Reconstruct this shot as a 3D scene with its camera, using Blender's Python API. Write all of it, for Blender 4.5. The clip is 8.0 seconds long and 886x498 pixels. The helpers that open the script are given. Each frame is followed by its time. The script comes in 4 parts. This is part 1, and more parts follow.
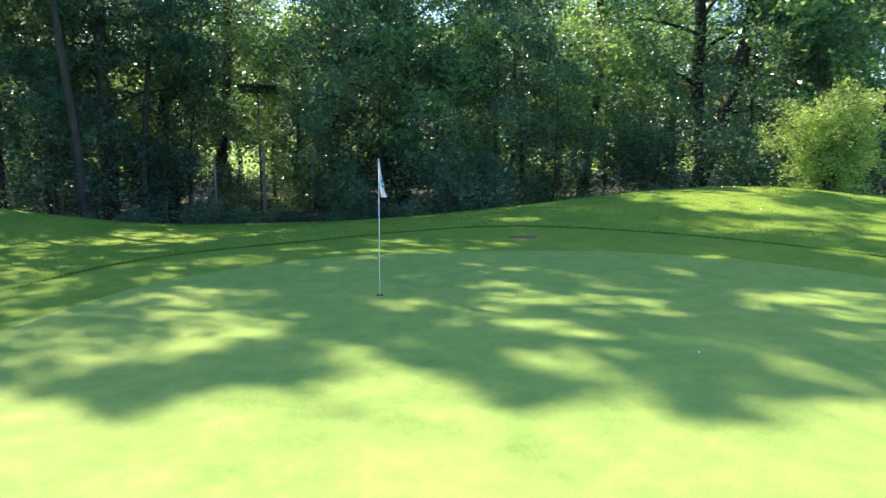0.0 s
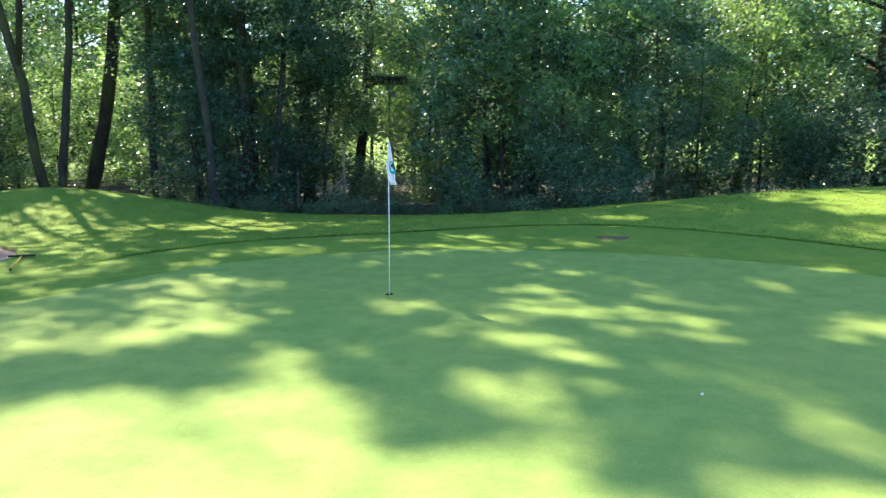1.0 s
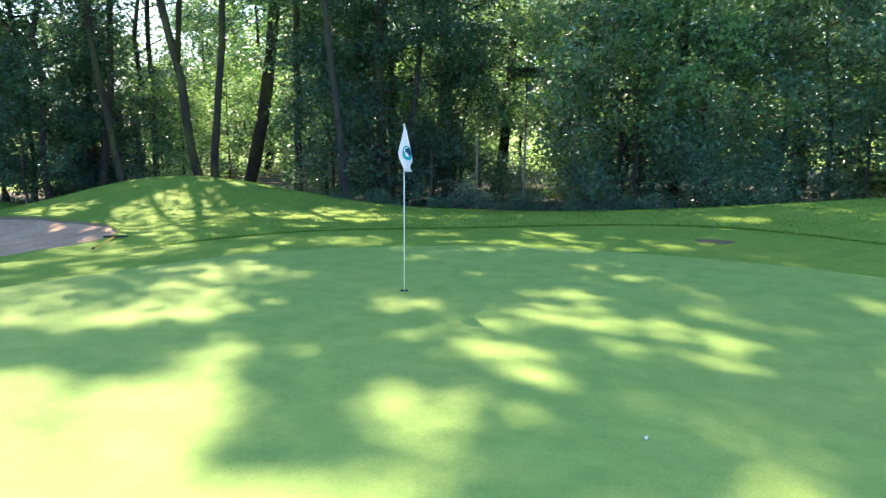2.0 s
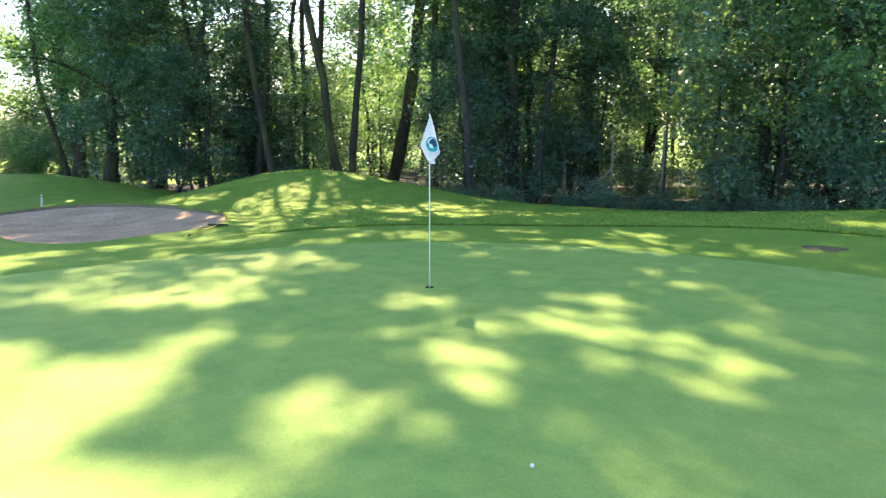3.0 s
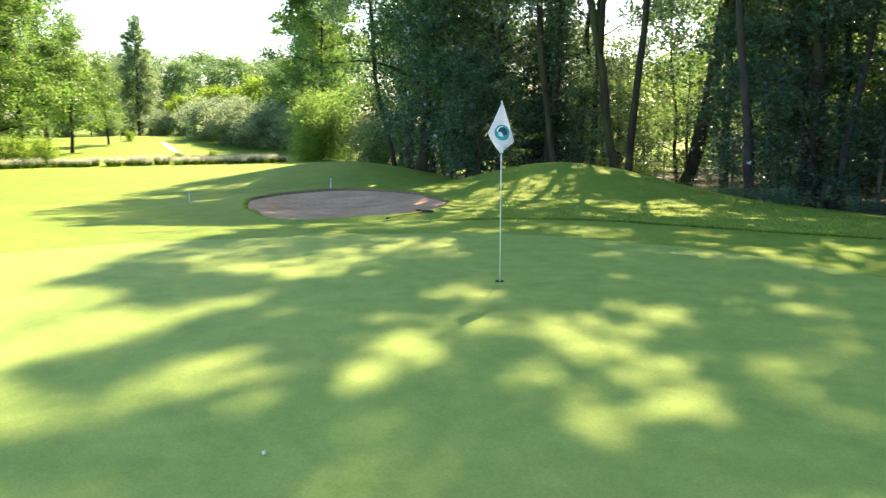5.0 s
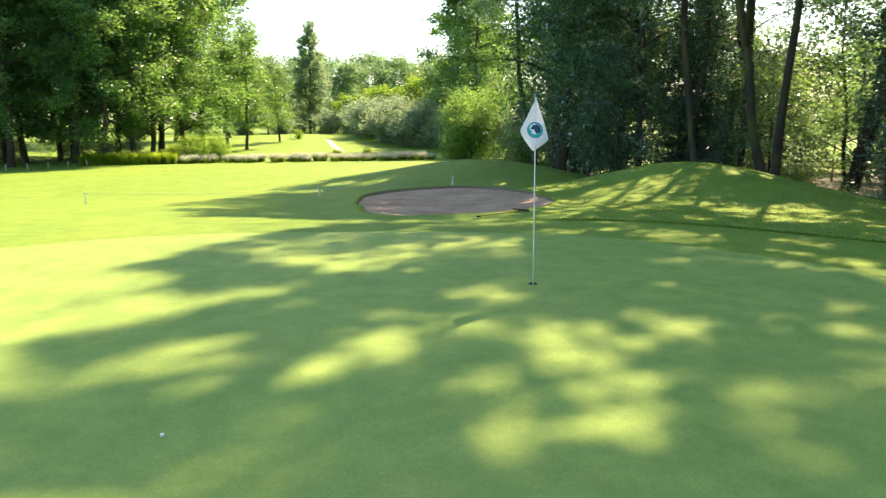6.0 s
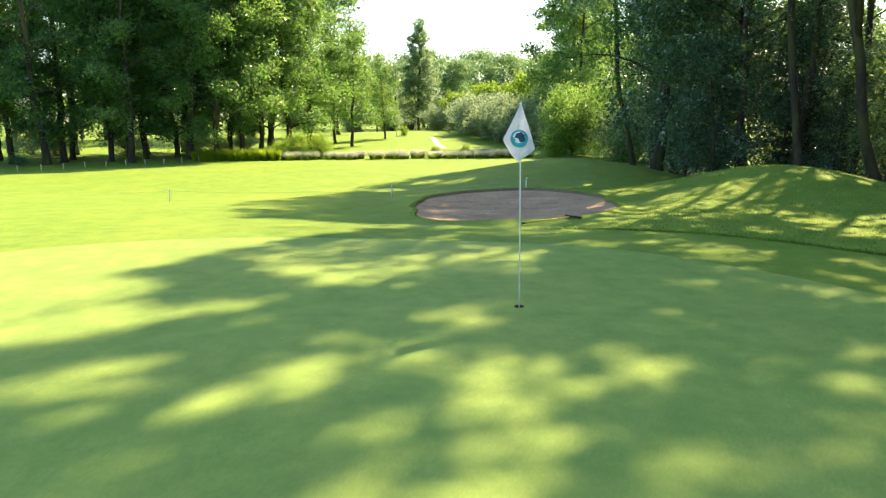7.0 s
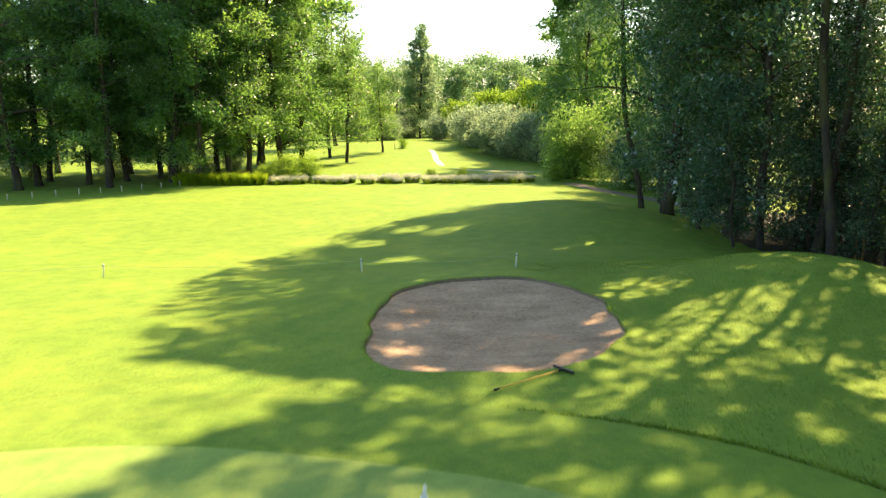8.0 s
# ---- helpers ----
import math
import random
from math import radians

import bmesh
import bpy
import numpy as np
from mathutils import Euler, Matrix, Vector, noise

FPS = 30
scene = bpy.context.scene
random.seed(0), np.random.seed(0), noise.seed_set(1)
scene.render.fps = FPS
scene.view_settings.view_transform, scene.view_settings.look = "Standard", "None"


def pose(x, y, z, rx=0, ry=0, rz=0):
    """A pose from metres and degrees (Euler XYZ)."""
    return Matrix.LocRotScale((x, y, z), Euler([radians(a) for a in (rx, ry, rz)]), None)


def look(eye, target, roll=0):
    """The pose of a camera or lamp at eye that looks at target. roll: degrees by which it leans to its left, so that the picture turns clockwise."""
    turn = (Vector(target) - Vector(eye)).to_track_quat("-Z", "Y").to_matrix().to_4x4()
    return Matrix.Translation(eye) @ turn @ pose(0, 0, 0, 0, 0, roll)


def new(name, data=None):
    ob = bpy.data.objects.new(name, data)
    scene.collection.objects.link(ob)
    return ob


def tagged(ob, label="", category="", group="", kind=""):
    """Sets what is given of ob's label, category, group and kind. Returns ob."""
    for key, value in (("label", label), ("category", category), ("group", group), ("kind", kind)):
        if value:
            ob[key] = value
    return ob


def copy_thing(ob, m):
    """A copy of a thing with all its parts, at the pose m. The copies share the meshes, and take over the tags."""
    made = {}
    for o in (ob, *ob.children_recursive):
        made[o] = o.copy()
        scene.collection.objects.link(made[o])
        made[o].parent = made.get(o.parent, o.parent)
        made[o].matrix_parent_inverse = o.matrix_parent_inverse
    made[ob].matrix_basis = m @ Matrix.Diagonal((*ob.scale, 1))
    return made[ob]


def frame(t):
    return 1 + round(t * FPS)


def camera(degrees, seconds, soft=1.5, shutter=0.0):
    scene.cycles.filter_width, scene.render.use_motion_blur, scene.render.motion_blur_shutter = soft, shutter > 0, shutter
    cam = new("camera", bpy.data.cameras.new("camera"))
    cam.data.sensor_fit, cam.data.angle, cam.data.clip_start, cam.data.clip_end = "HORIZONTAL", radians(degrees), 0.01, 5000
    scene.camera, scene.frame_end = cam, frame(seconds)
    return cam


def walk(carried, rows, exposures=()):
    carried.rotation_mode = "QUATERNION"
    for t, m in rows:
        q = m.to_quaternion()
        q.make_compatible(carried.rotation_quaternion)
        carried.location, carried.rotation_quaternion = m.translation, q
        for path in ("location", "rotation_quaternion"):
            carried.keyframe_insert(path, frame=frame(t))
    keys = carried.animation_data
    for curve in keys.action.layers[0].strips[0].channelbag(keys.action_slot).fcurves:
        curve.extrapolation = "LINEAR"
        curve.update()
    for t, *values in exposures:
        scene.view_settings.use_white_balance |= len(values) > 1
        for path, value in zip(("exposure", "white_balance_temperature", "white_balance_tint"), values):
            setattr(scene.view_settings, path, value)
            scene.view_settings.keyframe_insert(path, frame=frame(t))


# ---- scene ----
cam = camera(62.3, 8.0, 1.2, 0.25)
PATH = [
    (0, (-0.105, -0.09, 2.502), (-0.091, 1.886, 2.192), 0.2),
    (0.5, (1.112, 0.739, 2.375), (0.869, 2.699, 2.062), 0.2),
    (1, (2.081, 1.56, 2.27), (1.609, 3.478, 1.952), 0.3),
    (1.5, (2.964, 2.407, 2.16), (2.255, 4.249, 1.839), 0.4),
    (3, (4.978, 4.523, 2.005), (3.668, 5.996, 1.672), 0.1),
    (3.5, (5.524, 5.194, 1.977), (4.045, 6.497, 1.64), -0.1),
    (4, (5.952, 5.854, 1.948), (4.334, 6.98, 1.608), -0.1),
    (4.5, (6.344, 6.562, 1.932), (4.604, 7.486, 1.589), -0.1),
    (6, (6.97, 8.758, 1.903), (5.023, 9.051, 1.555), -0.4),
    (6.5, (6.933, 9.514, 1.905), (4.967, 9.607, 1.555), -0.5),
    (7, (6.464, 10.249, 2.008), (4.496, 10.238, 1.652), -0.6),
    (7.2, (5.911, 10.494, 2.325), (3.944, 10.471, 1.967), -0.6),
    (7.5, (4.866, 10.779, 3.046), (2.899, 10.75, 2.686), -0.5),
    (7.7, (3.931, 10.966, 3.471), (1.964, 10.935, 3.11), -0.6),
    (8, (2.438, 11.154, 3.995), (0.472, 11.125, 3.631), -0.5),
]
walk(cam, [(t, look(eye, target, roll)) for t, eye, target, roll in PATH],
     ((0.0, 1.93, 5480, 10), (1.5, 2.3, 5420, 11), (3.0, 2.52, 5980, 12), (3.5, 2.56, 6220, 13), (4.5, 2.31, 6500, 12), (6.5, 1.98, 6600, 8), (7.0, 1.98, 6700, 6), (8.0, 2.0, 7250, 6)))

# ---- world and sun ----
SUN_TO = Vector((-0.814, 0.581, 0.0))
SUN_ELEV = radians(45.0)
world = bpy.data.worlds.new("world")
scene.world = world
world.use_nodes = True
wn = world.node_tree
sky = wn.nodes.new("ShaderNodeTexSky")
sky.sky_type, sky.sun_disc = "NISHITA", False
sky.sun_elevation, sky.sun_rotation = SUN_ELEV, math.atan2(SUN_TO.x, SUN_TO.y) % (2 * math.pi)
sky.air_density, sky.dust_density, sky.ozone_density = 1.0, 1.3, 1.4
wn.nodes["Background"].inputs["Strength"].default_value = 0.090
wn.links.new(sky.outputs["Color"], wn.nodes["Background"].inputs["Color"])
sun = new("sun", bpy.data.lights.new("sun", "SUN"))
sun.data.energy, sun.data.angle, sun.data.color = 5.0, radians(0.55), (1.0, 0.70, 0.45)
sun.matrix_basis = look(Vector((0, 0, 60)), Vector((0, 0, 60)) - (SUN_TO * math.cos(SUN_ELEV) + Vector((0, 0, math.sin(SUN_ELEV)))))


# ---- materials ----
def material(name):
    m = bpy.data.materials.new(name)
    m.use_nodes = True
    nt = m.node_tree
    nt.nodes.clear()
    return m, nt, nt.nodes.new("ShaderNodeOutputMaterial")


def node(nt, kind, **values):
    n = nt.nodes.new(kind)
    for key, value in values.items():
        n.inputs[key.replace("_", " ")].default_value = value
    return n


def ramp(nt, source, stops):
    r = nt.nodes.new("ShaderNodeValToRGB")
    while len(r.color_ramp.elements) < len(stops):
        r.color_ramp.elements.new(0.5)
    for e, (p, c) in zip(r.color_ramp.elements, stops):
        e.position, e.color = p, (*c, 1)
    nt.links.new(source, r.inputs["Fac"])
    return r.outputs["Color"]


def noise_at(nt, scale, detail=4.0, stretch=(1, 1, 1), turn=0.0, rough=0.6):
    tc = nt.nodes.new("ShaderNodeTexCoord")
    mp = nt.nodes.new("ShaderNodeMapping")
    mp.inputs["Scale"].default_value = stretch
    mp.inputs["Rotation"].default_value = (0, 0, turn)
    nt.links.new(tc.outputs["Object"], mp.inputs["Vector"])
    n = node(nt, "ShaderNodeTexNoise", Scale=scale, Detail=detail, Roughness=rough)
    nt.links.new(mp.outputs["Vector"], n.inputs["Vector"])
    return n.outputs["Fac"]


def mix(nt, a, b, fac, mode="MIX"):
    n = nt.nodes.new("ShaderNodeMix")
    n.data_type, n.blend_type = "RGBA", mode
    for socket, value in ((n.inputs[0], fac), (n.inputs[6], a), (n.inputs[7], b)):
        if isinstance(value, (int, float)):
            socket.default_value = value
        elif isinstance(value, tuple):
            socket.default_value = (*value, 1)
        else:
            nt.links.new(value, socket)
    return n.outputs[2]


def bump(nt, height, strength, distance):
    b = node(nt, "ShaderNodeBump", Strength=strength, Distance=distance)
    nt.links.new(height, b.inputs["Height"])
    return b.outputs["Normal"]


def turf(name, dark, light, dry, fine, blade, relief, dry_amount=0.35, grit=0.62):
    """Grass cut to one height: broad tone, finer mottling, dry patches and blade relief."""
    m, nt, out = material(name)
    broad = noise_at(nt, 0.35, 5)
    mid = noise_at(nt, fine, 6, rough=0.7)
    grain = noise_at(nt, blade, 3, rough=0.8)
    col = ramp(nt, mid, [(0.30, dark), (0.70, light)])
    patch = ramp(nt, broad, [(0.48, (0, 0, 0)), (0.72, (dry_amount,) * 3)])
    col = mix(nt, col, dry, patch)
    shade = ramp(nt, grain, [(0.25, (grit,) * 3), (0.75, (1.87 - grit,) * 3)])
    col = mix(nt, col, shade, 1.0, "MULTIPLY")
    b = node(nt, "ShaderNodeBsdfPrincipled", Roughness=0.75)
    b.inputs["Specular IOR Level"].default_value = 0.07
    nt.links.new(col, b.inputs["Base Color"])
    nt.links.new(bump(nt, grain, 0.5, relief), b.inputs["Normal"])
    nt.links.new(b.outputs[0], out.inputs["Surface"])
    return m


def leaf_material(name, deep, pale, through_colour, gloss=0.12, share=0.45):
    """Leaves that let light through; each leaf has its own tone."""
    m, nt, out = material(name)
    geo = nt.nodes.new("ShaderNodeNewGeometry")
    col = ramp(nt, geo.outputs["Random Per Island"], [(0.0, tuple(k * 0.55 for k in deep)), (1.0, tuple(k * 1.3 for k in pale))])
    tone = ramp(nt, noise_at(nt, 0.5, 3), [(0.3, (0.62, 0.68, 0.75)), (0.7, (1.25, 1.2, 1.0))])
    col = mix(nt, col, tone, 1.0, "MULTIPLY")
    back = mix(nt, through_colour, tone, 1.0, "MULTIPLY")
    d = node(nt, "ShaderNodeBsdfDiffuse", Roughness=0.5)
    t = node(nt, "ShaderNodeBsdfTranslucent")
    g = node(nt, "ShaderNodeBsdfGlossy", Roughness=0.4)
    g.inputs["Color"].default_value = (0.9, 0.95, 1, 1)
    nt.links.new(col, d.inputs["Color"])
    nt.links.new(back, t.inputs["Color"])
    a = node(nt, "ShaderNodeMixShader", Fac=share)
    nt.links.new(d.outputs[0], a.inputs[1])
    nt.links.new(t.outputs[0], a.inputs[2])
    c = nt.nodes.new("ShaderNodeMixShader")
    fr = node(nt, "ShaderNodeFresnel", IOR=1.35)
    mul = nt.nodes.new("ShaderNodeMath")
    mul.operation, mul.inputs[1].default_value = "MULTIPLY", gloss * 6
    nt.links.new(fr.outputs[0], mul.inputs[0])
    nt.links.new(mul.outputs[0], c.inputs["Fac"])
    nt.links.new(a.outputs[0], c.inputs[1])
    nt.links.new(g.outputs[0], c.inputs[2])
    nt.links.new(c.outputs[0], out.inputs["Surface"])
    return m


def rough_solid(name, dark, light, scale, rough=0.8, relief=0.01, stretch=(1, 1, 1), metal=0.0, moss=None):
    m, nt, out = material(name)
    n = noise_at(nt, scale, 8, stretch, rough=0.7)
    b = node(nt, "ShaderNodeBsdfPrincipled", Roughness=rough, Metallic=metal)
    col = ramp(nt, n, [(0.3, dark), (0.7, light)])
    if moss:
        col = mix(nt, col, moss, ramp(nt, noise_at(nt, 1.7, 5, (1, 1, 0.35)), [(0.46, (0, 0, 0)), (0.66, (0.75, 0.75, 0.75))]))
    nt.links.new(col, b.inputs["Base Color"])
    nt.links.new(bump(nt, n, 0.6, relief), b.inputs["Normal"])
    nt.links.new(b.outputs[0], out.inputs["Surface"])
    return m


GREEN_TURF = turf("green_turf", (0.160, 0.276, 0.066), (0.246, 0.368, 0.090), (0.322, 0.374, 0.108), 2.6, 60, 0.003, 0.32, 0.76)
APRON_TURF = turf("apron_turf", (0.103, 0.202, 0.032), (0.178, 0.288, 0.044), (0.252, 0.312, 0.054), 3.0, 45, 0.010)
ROUGH_TURF = turf("rough_turf", (0.110, 0.212, 0.032), (0.184, 0.294, 0.044), (0.266, 0.330, 0.054), 1.6, 26, 0.025, 0.35, 0.56)
BLADE = leaf_material("grass_blade", (0.086, 0.172, 0.032), (0.172, 0.28, 0.048), (0.26, 0.42, 0.042), 0.03, 0.5)
# soil taken near black: shade under the trees is partly put into its colour
SHADED_SOIL = rough_solid("shaded_forest_soil", (0.013, 0.018, 0.008), (0.032, 0.040, 0.018), 1.4, 0.95, 0.05)
SAND, nt, out = material("bunker_sand")
broad, streak, grit = noise_at(nt, 0.9, 5, rough=0.65), noise_at(nt, 3.2, 6, (1, 0.22, 1), 0.5, 0.7), noise_at(nt, 11, 6, rough=0.75)
sand_tone = ramp(nt, broad, [(0.32, (0.302, 0.222, 0.146)), (0.70, (0.450, 0.345, 0.236))])
sand_tone = mix(nt, sand_tone, ramp(nt, streak, [(0.3, (0.78, 0.77, 0.76)), (0.7, (1.15, 1.14, 1.12))]), 1.0, "MULTIPLY")
sand_tone = mix(nt, sand_tone, ramp(nt, grit, [(0.3, (0.68, 0.68, 0.68)), (0.7, (1.24, 1.24, 1.24))]), 1.0, "MULTIPLY")
sb = node(nt, "ShaderNodeBsdfPrincipled", Roughness=0.95)
sb.inputs["Specular IOR Level"].default_value = 0.1
nt.links.new(sand_tone, sb.inputs["Base Color"])
nt.links.new(bump(nt, streak, 0.8, 0.05), sb.inputs["Normal"])
nt.links.new(sb.outputs[0], out.inputs["Surface"])
LIP_SOIL = rough_solid("lip_soil", (0.13, 0.105, 0.065), (0.24, 0.19, 0.125), 9, 0.95, 0.02)
PATH_GRAVEL = rough_solid("path_gravel", (0.36, 0.33, 0.26), (0.50, 0.45, 0.36), 3.0, 0.95, 0.02)
BARK = rough_solid("bark", (0.012, 0.010, 0.008), (0.052, 0.043, 0.034), 7, 0.9, 0.06, (1, 1, 0.18), moss=(0.075, 0.085, 0.018))
BARK_PALE = rough_solid("bark_pale", (0.008, 0.007, 0.006), (0.078, 0.072, 0.064), 3.0, 0.85, 0.04, (1, 1, 0.4), moss=(0.05, 0.055, 0.02))
LEAF_OAK = leaf_material("leaf_oak", (0.040, 0.110, 0.076), (0.112, 0.214, 0.140), (0.250, 0.460, 0.150), 0.065, 0.40)
LEAF_LIGHT = leaf_material("leaf_light", (0.066, 0.152, 0.072), (0.158, 0.280, 0.124), (0.340, 0.570, 0.150), 0.055, 0.48)
LEAF_AIRY = leaf_material("leaf_airy", (0.078, 0.148, 0.090), (0.168, 0.264, 0.155), (0.315, 0.500, 0.225), 0.05, 0.46)
LEAF_BLUE = leaf_material("leaf_blue", (0.030, 0.082, 0.062), (0.074, 0.148, 0.106), (0.125, 0.27, 0.085), 0.05, 0.34)
LEAF_LIME = leaf_material("leaf_lime", (0.026, 0.082, 0.048), (0.064, 0.146, 0.080), (0.155, 0.350, 0.070), 0.025, 0.38)
LEAF_PALE = leaf_material("leaf_pale", (0.190, 0.310, 0.080), (0.370, 0.490, 0.160), (0.50, 0.70, 0.17), 0.02, 0.47)
# darker alder leaf: the shade inside the far wood is put into its colour
LEAF_ALDER_SHADED = leaf_material("leaf_alder_shaded", (0.026, 0.076, 0.040), (0.064, 0.142, 0.068), (0.26, 0.50, 0.10), 0.02, 0.45)
# paler, bluer leaf: the haze over distance is put into its colour
LEAF_FAR_HAZY = leaf_material("leaf_far_hazy", (0.088, 0.165, 0.082), (0.140, 0.240, 0.118), (0.28, 0.49, 0.19), 0.02, 0.42)
LEAF_POPLAR = leaf_material("leaf_poplar", (0.085, 0.140, 0.085), (0.140, 0.215, 0.130), (0.36, 0.54, 0.28), 0.0, 0.55)
# silvery leaf, lightened further so that haze is part of its colour
LEAF_SILVER = leaf_material("leaf_silver", (0.195, 0.270, 0.185), (0.260, 0.340, 0.245), (0.38, 0.54, 0.32), 0.0, 0.42)
LEAF_SPRUCE = leaf_material("leaf_spruce", (0.012, 0.045, 0.035), (0.028, 0.078, 0.060), (0.037, 0.110, 0.051), 0.03, 0.2)
LEAF_BUSH = leaf_material("leaf_bush", (0.076, 0.142, 0.042), (0.150, 0.245, 0.080), (0.33, 0.58, 0.14), 0.01, 0.48)
LEAF_FRESH = leaf_material("leaf_fresh", (0.110, 0.200, 0.045), (0.180, 0.285, 0.065), (0.36, 0.58, 0.08), 0.0, 0.45)
# lighter alder leaf, coloured as if the sun were on it
LEAF_MID = leaf_material("leaf_mid", (0.038, 0.096, 0.044), (0.082, 0.162, 0.072), (0.27, 0.49, 0.10), 0.02, 0.45)
LEAF_REED = leaf_material("leaf_reed", (0.133, 0.230, 0.017), (0.237, 0.340, 0.033), (0.408, 0.600, 0.052), 0.0, 0.55)


def plain(name, colour, rough=0.5, metal=0.0, scale=20.0):
    r, g, b = colour
    return rough_solid(name, (r * 0.86, g * 0.86, b * 0.86), (min(1, r * 1.06), min(1, g * 1.06), min(1, b * 1.06)), scale, rough, 0.001, metal=metal)


WHITE_PAINT = plain("white_paint", (0.78, 0.79, 0.78), 0.4)
CLOTH = plain("flag_cloth", (0.76, 0.81, 0.90), 0.75, scale=60)
TEAL = plain("flag_teal", (0.02, 0.36, 0.42), 0.7)
NAVY = plain("flag_navy", (0.012, 0.055, 0.12), 0.7)
BLACK = plain("black_plastic", (0.012, 0.012, 0.014), 0.45)
PANEL_BLACK = plain("panel_black", (0.010, 0.011, 0.016), 0.3)
STEEL = plain("dull_steel", (0.10, 0.10, 0.10), 0.5, 0.6)
YELLOW = plain("yellow_handle", (0.55, 0.40, 0.05), 0.45)
BALL_WHITE = plain("ball_white", (0.82, 0.82, 0.80), 0.3)
WOOD_GREY = rough_solid("weathered_wood", (0.15, 0.128, 0.095), (0.32, 0.28, 0.215), 9, 0.9, 0.01, (1, 1, 0.15))
ROPE = plain("pale_rope", (0.28, 0.36, 0.28), 0.8)
PLUME = leaf_material("grass_plume", (0.52, 0.53, 0.47), (0.72, 0.73, 0.68), (0.60, 0.64, 0.52), 0.0, 0.5)


# ---- mesh helpers ----
def mesh_of(name, verts, faces, mat, smooth=False):
    me = bpy.data.meshes.new(name)
    me.from_pydata([tuple(v) for v in verts], [], [tuple(f) for f in faces])
    me.materials.append(mat)
    if smooth:
        me.polygons.foreach_set("use_smooth", [True] * len(me.polygons))
    me.update()
    return me


def part(name, bm, mat, parent=None, label="", smooth=False):
    """Links a bmesh (or a finished mesh) as one object, under its thing if there is one."""
    if isinstance(bm, bmesh.types.BMesh):
        me = bpy.data.meshes.new(name)
        bm.to_mesh(me)
        bm.free()
        me.materials.append(mat)
        if smooth:
            me.polygons.foreach_set("use_smooth", [True] * len(me.polygons))
    else:
        me = bm
    ob = new(name, me)
    ob.parent = parent
    return tagged(ob, label)


def tube(points, radii, sides, cap=True):
    """A tapering tube along points."""
    p = np.asarray(points, float)
    d = np.gradient(p, axis=0)
    d /= np.linalg.norm(d, axis=1)[:, None] + 1e-9
    ref = np.array([1.0, 0, 0]) if abs(d[0][0]) < 0.8 else np.array([0, 1.0, 0])
    a = np.cross(d, ref)
    a /= np.linalg.norm(a, axis=1)[:, None] + 1e-9
    b = np.cross(d, a)
    ang = np.arange(sides) * 2 * np.pi / sides
    r = np.asarray(radii, float)[:, None, None]
    v = p[:, None] + r * (np.cos(ang)[None, :, None] * a[:, None] + np.sin(ang)[None, :, None] * b[:, None])
    n = len(p)
    faces = [(i * sides + j, i * sides + (j + 1) % sides, (i + 1) * sides + (j + 1) % sides, (i + 1) * sides + j)
             for i in range(n - 1) for j in range(sides)]
    if cap:
        faces += [tuple(range(sides))[::-1], tuple((n - 1) * sides + j for j in range(sides))]
    return v.reshape(-1, 3), faces


def join(pieces):
    verts, faces, at = [], [], 0
    for v, f in pieces:
        verts.append(v)
        faces += [tuple(i + at for i in q) for q in f]
        at += len(v)
    return np.concatenate(verts), faces


def leaves_mesh(name, centres, sizes, mat, rng, up=0.5, width=0.75, split=2, coarse_above=99.0):
    """Many small leaves, a sprig of a few at each place; single larger ones high up in a crown."""
    many = np.where(centres[:, 2] > coarse_above, 1, split)
    c, L = np.repeat(centres, many, axis=0), np.repeat(sizes * np.where(many == 1, 0.95, 0.88 / math.sqrt(split)), many)[:, None]
    n = len(c)
    c = c + rng.normal(size=(n, 3)) * np.repeat(sizes * np.where(many == 1, 0.0, 0.42), many)[:, None]
    nor = rng.normal(size=(n, 3)) + np.array([0, 0, up])
    nor /= np.linalg.norm(nor, axis=1)[:, None]
    t = np.cross(nor, rng.normal(size=(n, 3)))
    t /= np.linalg.norm(t, axis=1)[:, None]
    s = np.cross(nor, t) * width * 0.5
    return loose_mesh(name, np.stack([c + t * L * 0.6, c + (s - t * 0.4) * L, c - (s + t * 0.4) * L], 1), mat)


def loose_mesh(name, v, mat):
    """A mesh of loose triangles from their corners."""
    n = v.size // 9
    me = bpy.data.meshes.new(name)
    me.vertices.add(3 * n)
    me.vertices.foreach_set("co", v.astype(np.float32).ravel())
    me.loops.add(3 * n)
    me.loops.foreach_set("vertex_index", np.arange(3 * n, dtype=np.int32))
    me.polygons.add(n)
    me.polygons.foreach_set("loop_start", np.arange(0, 3 * n, 3, dtype=np.int32))
    me.materials.append(mat)
    me.update(calc_edges=True)
    return me


# ---- the lie of the land ----
def step(a, b, x):
    u = np.clip((x - a) / (b - a), 0, 1)
    return u * u * (3 - 2 * u)


def hump(x, y, cx, cy, height, sx, sy):
    return height * np.exp(-((x - cx) / sx) ** 2 / 2 - ((y - cy) / sy) ** 2 / 2)


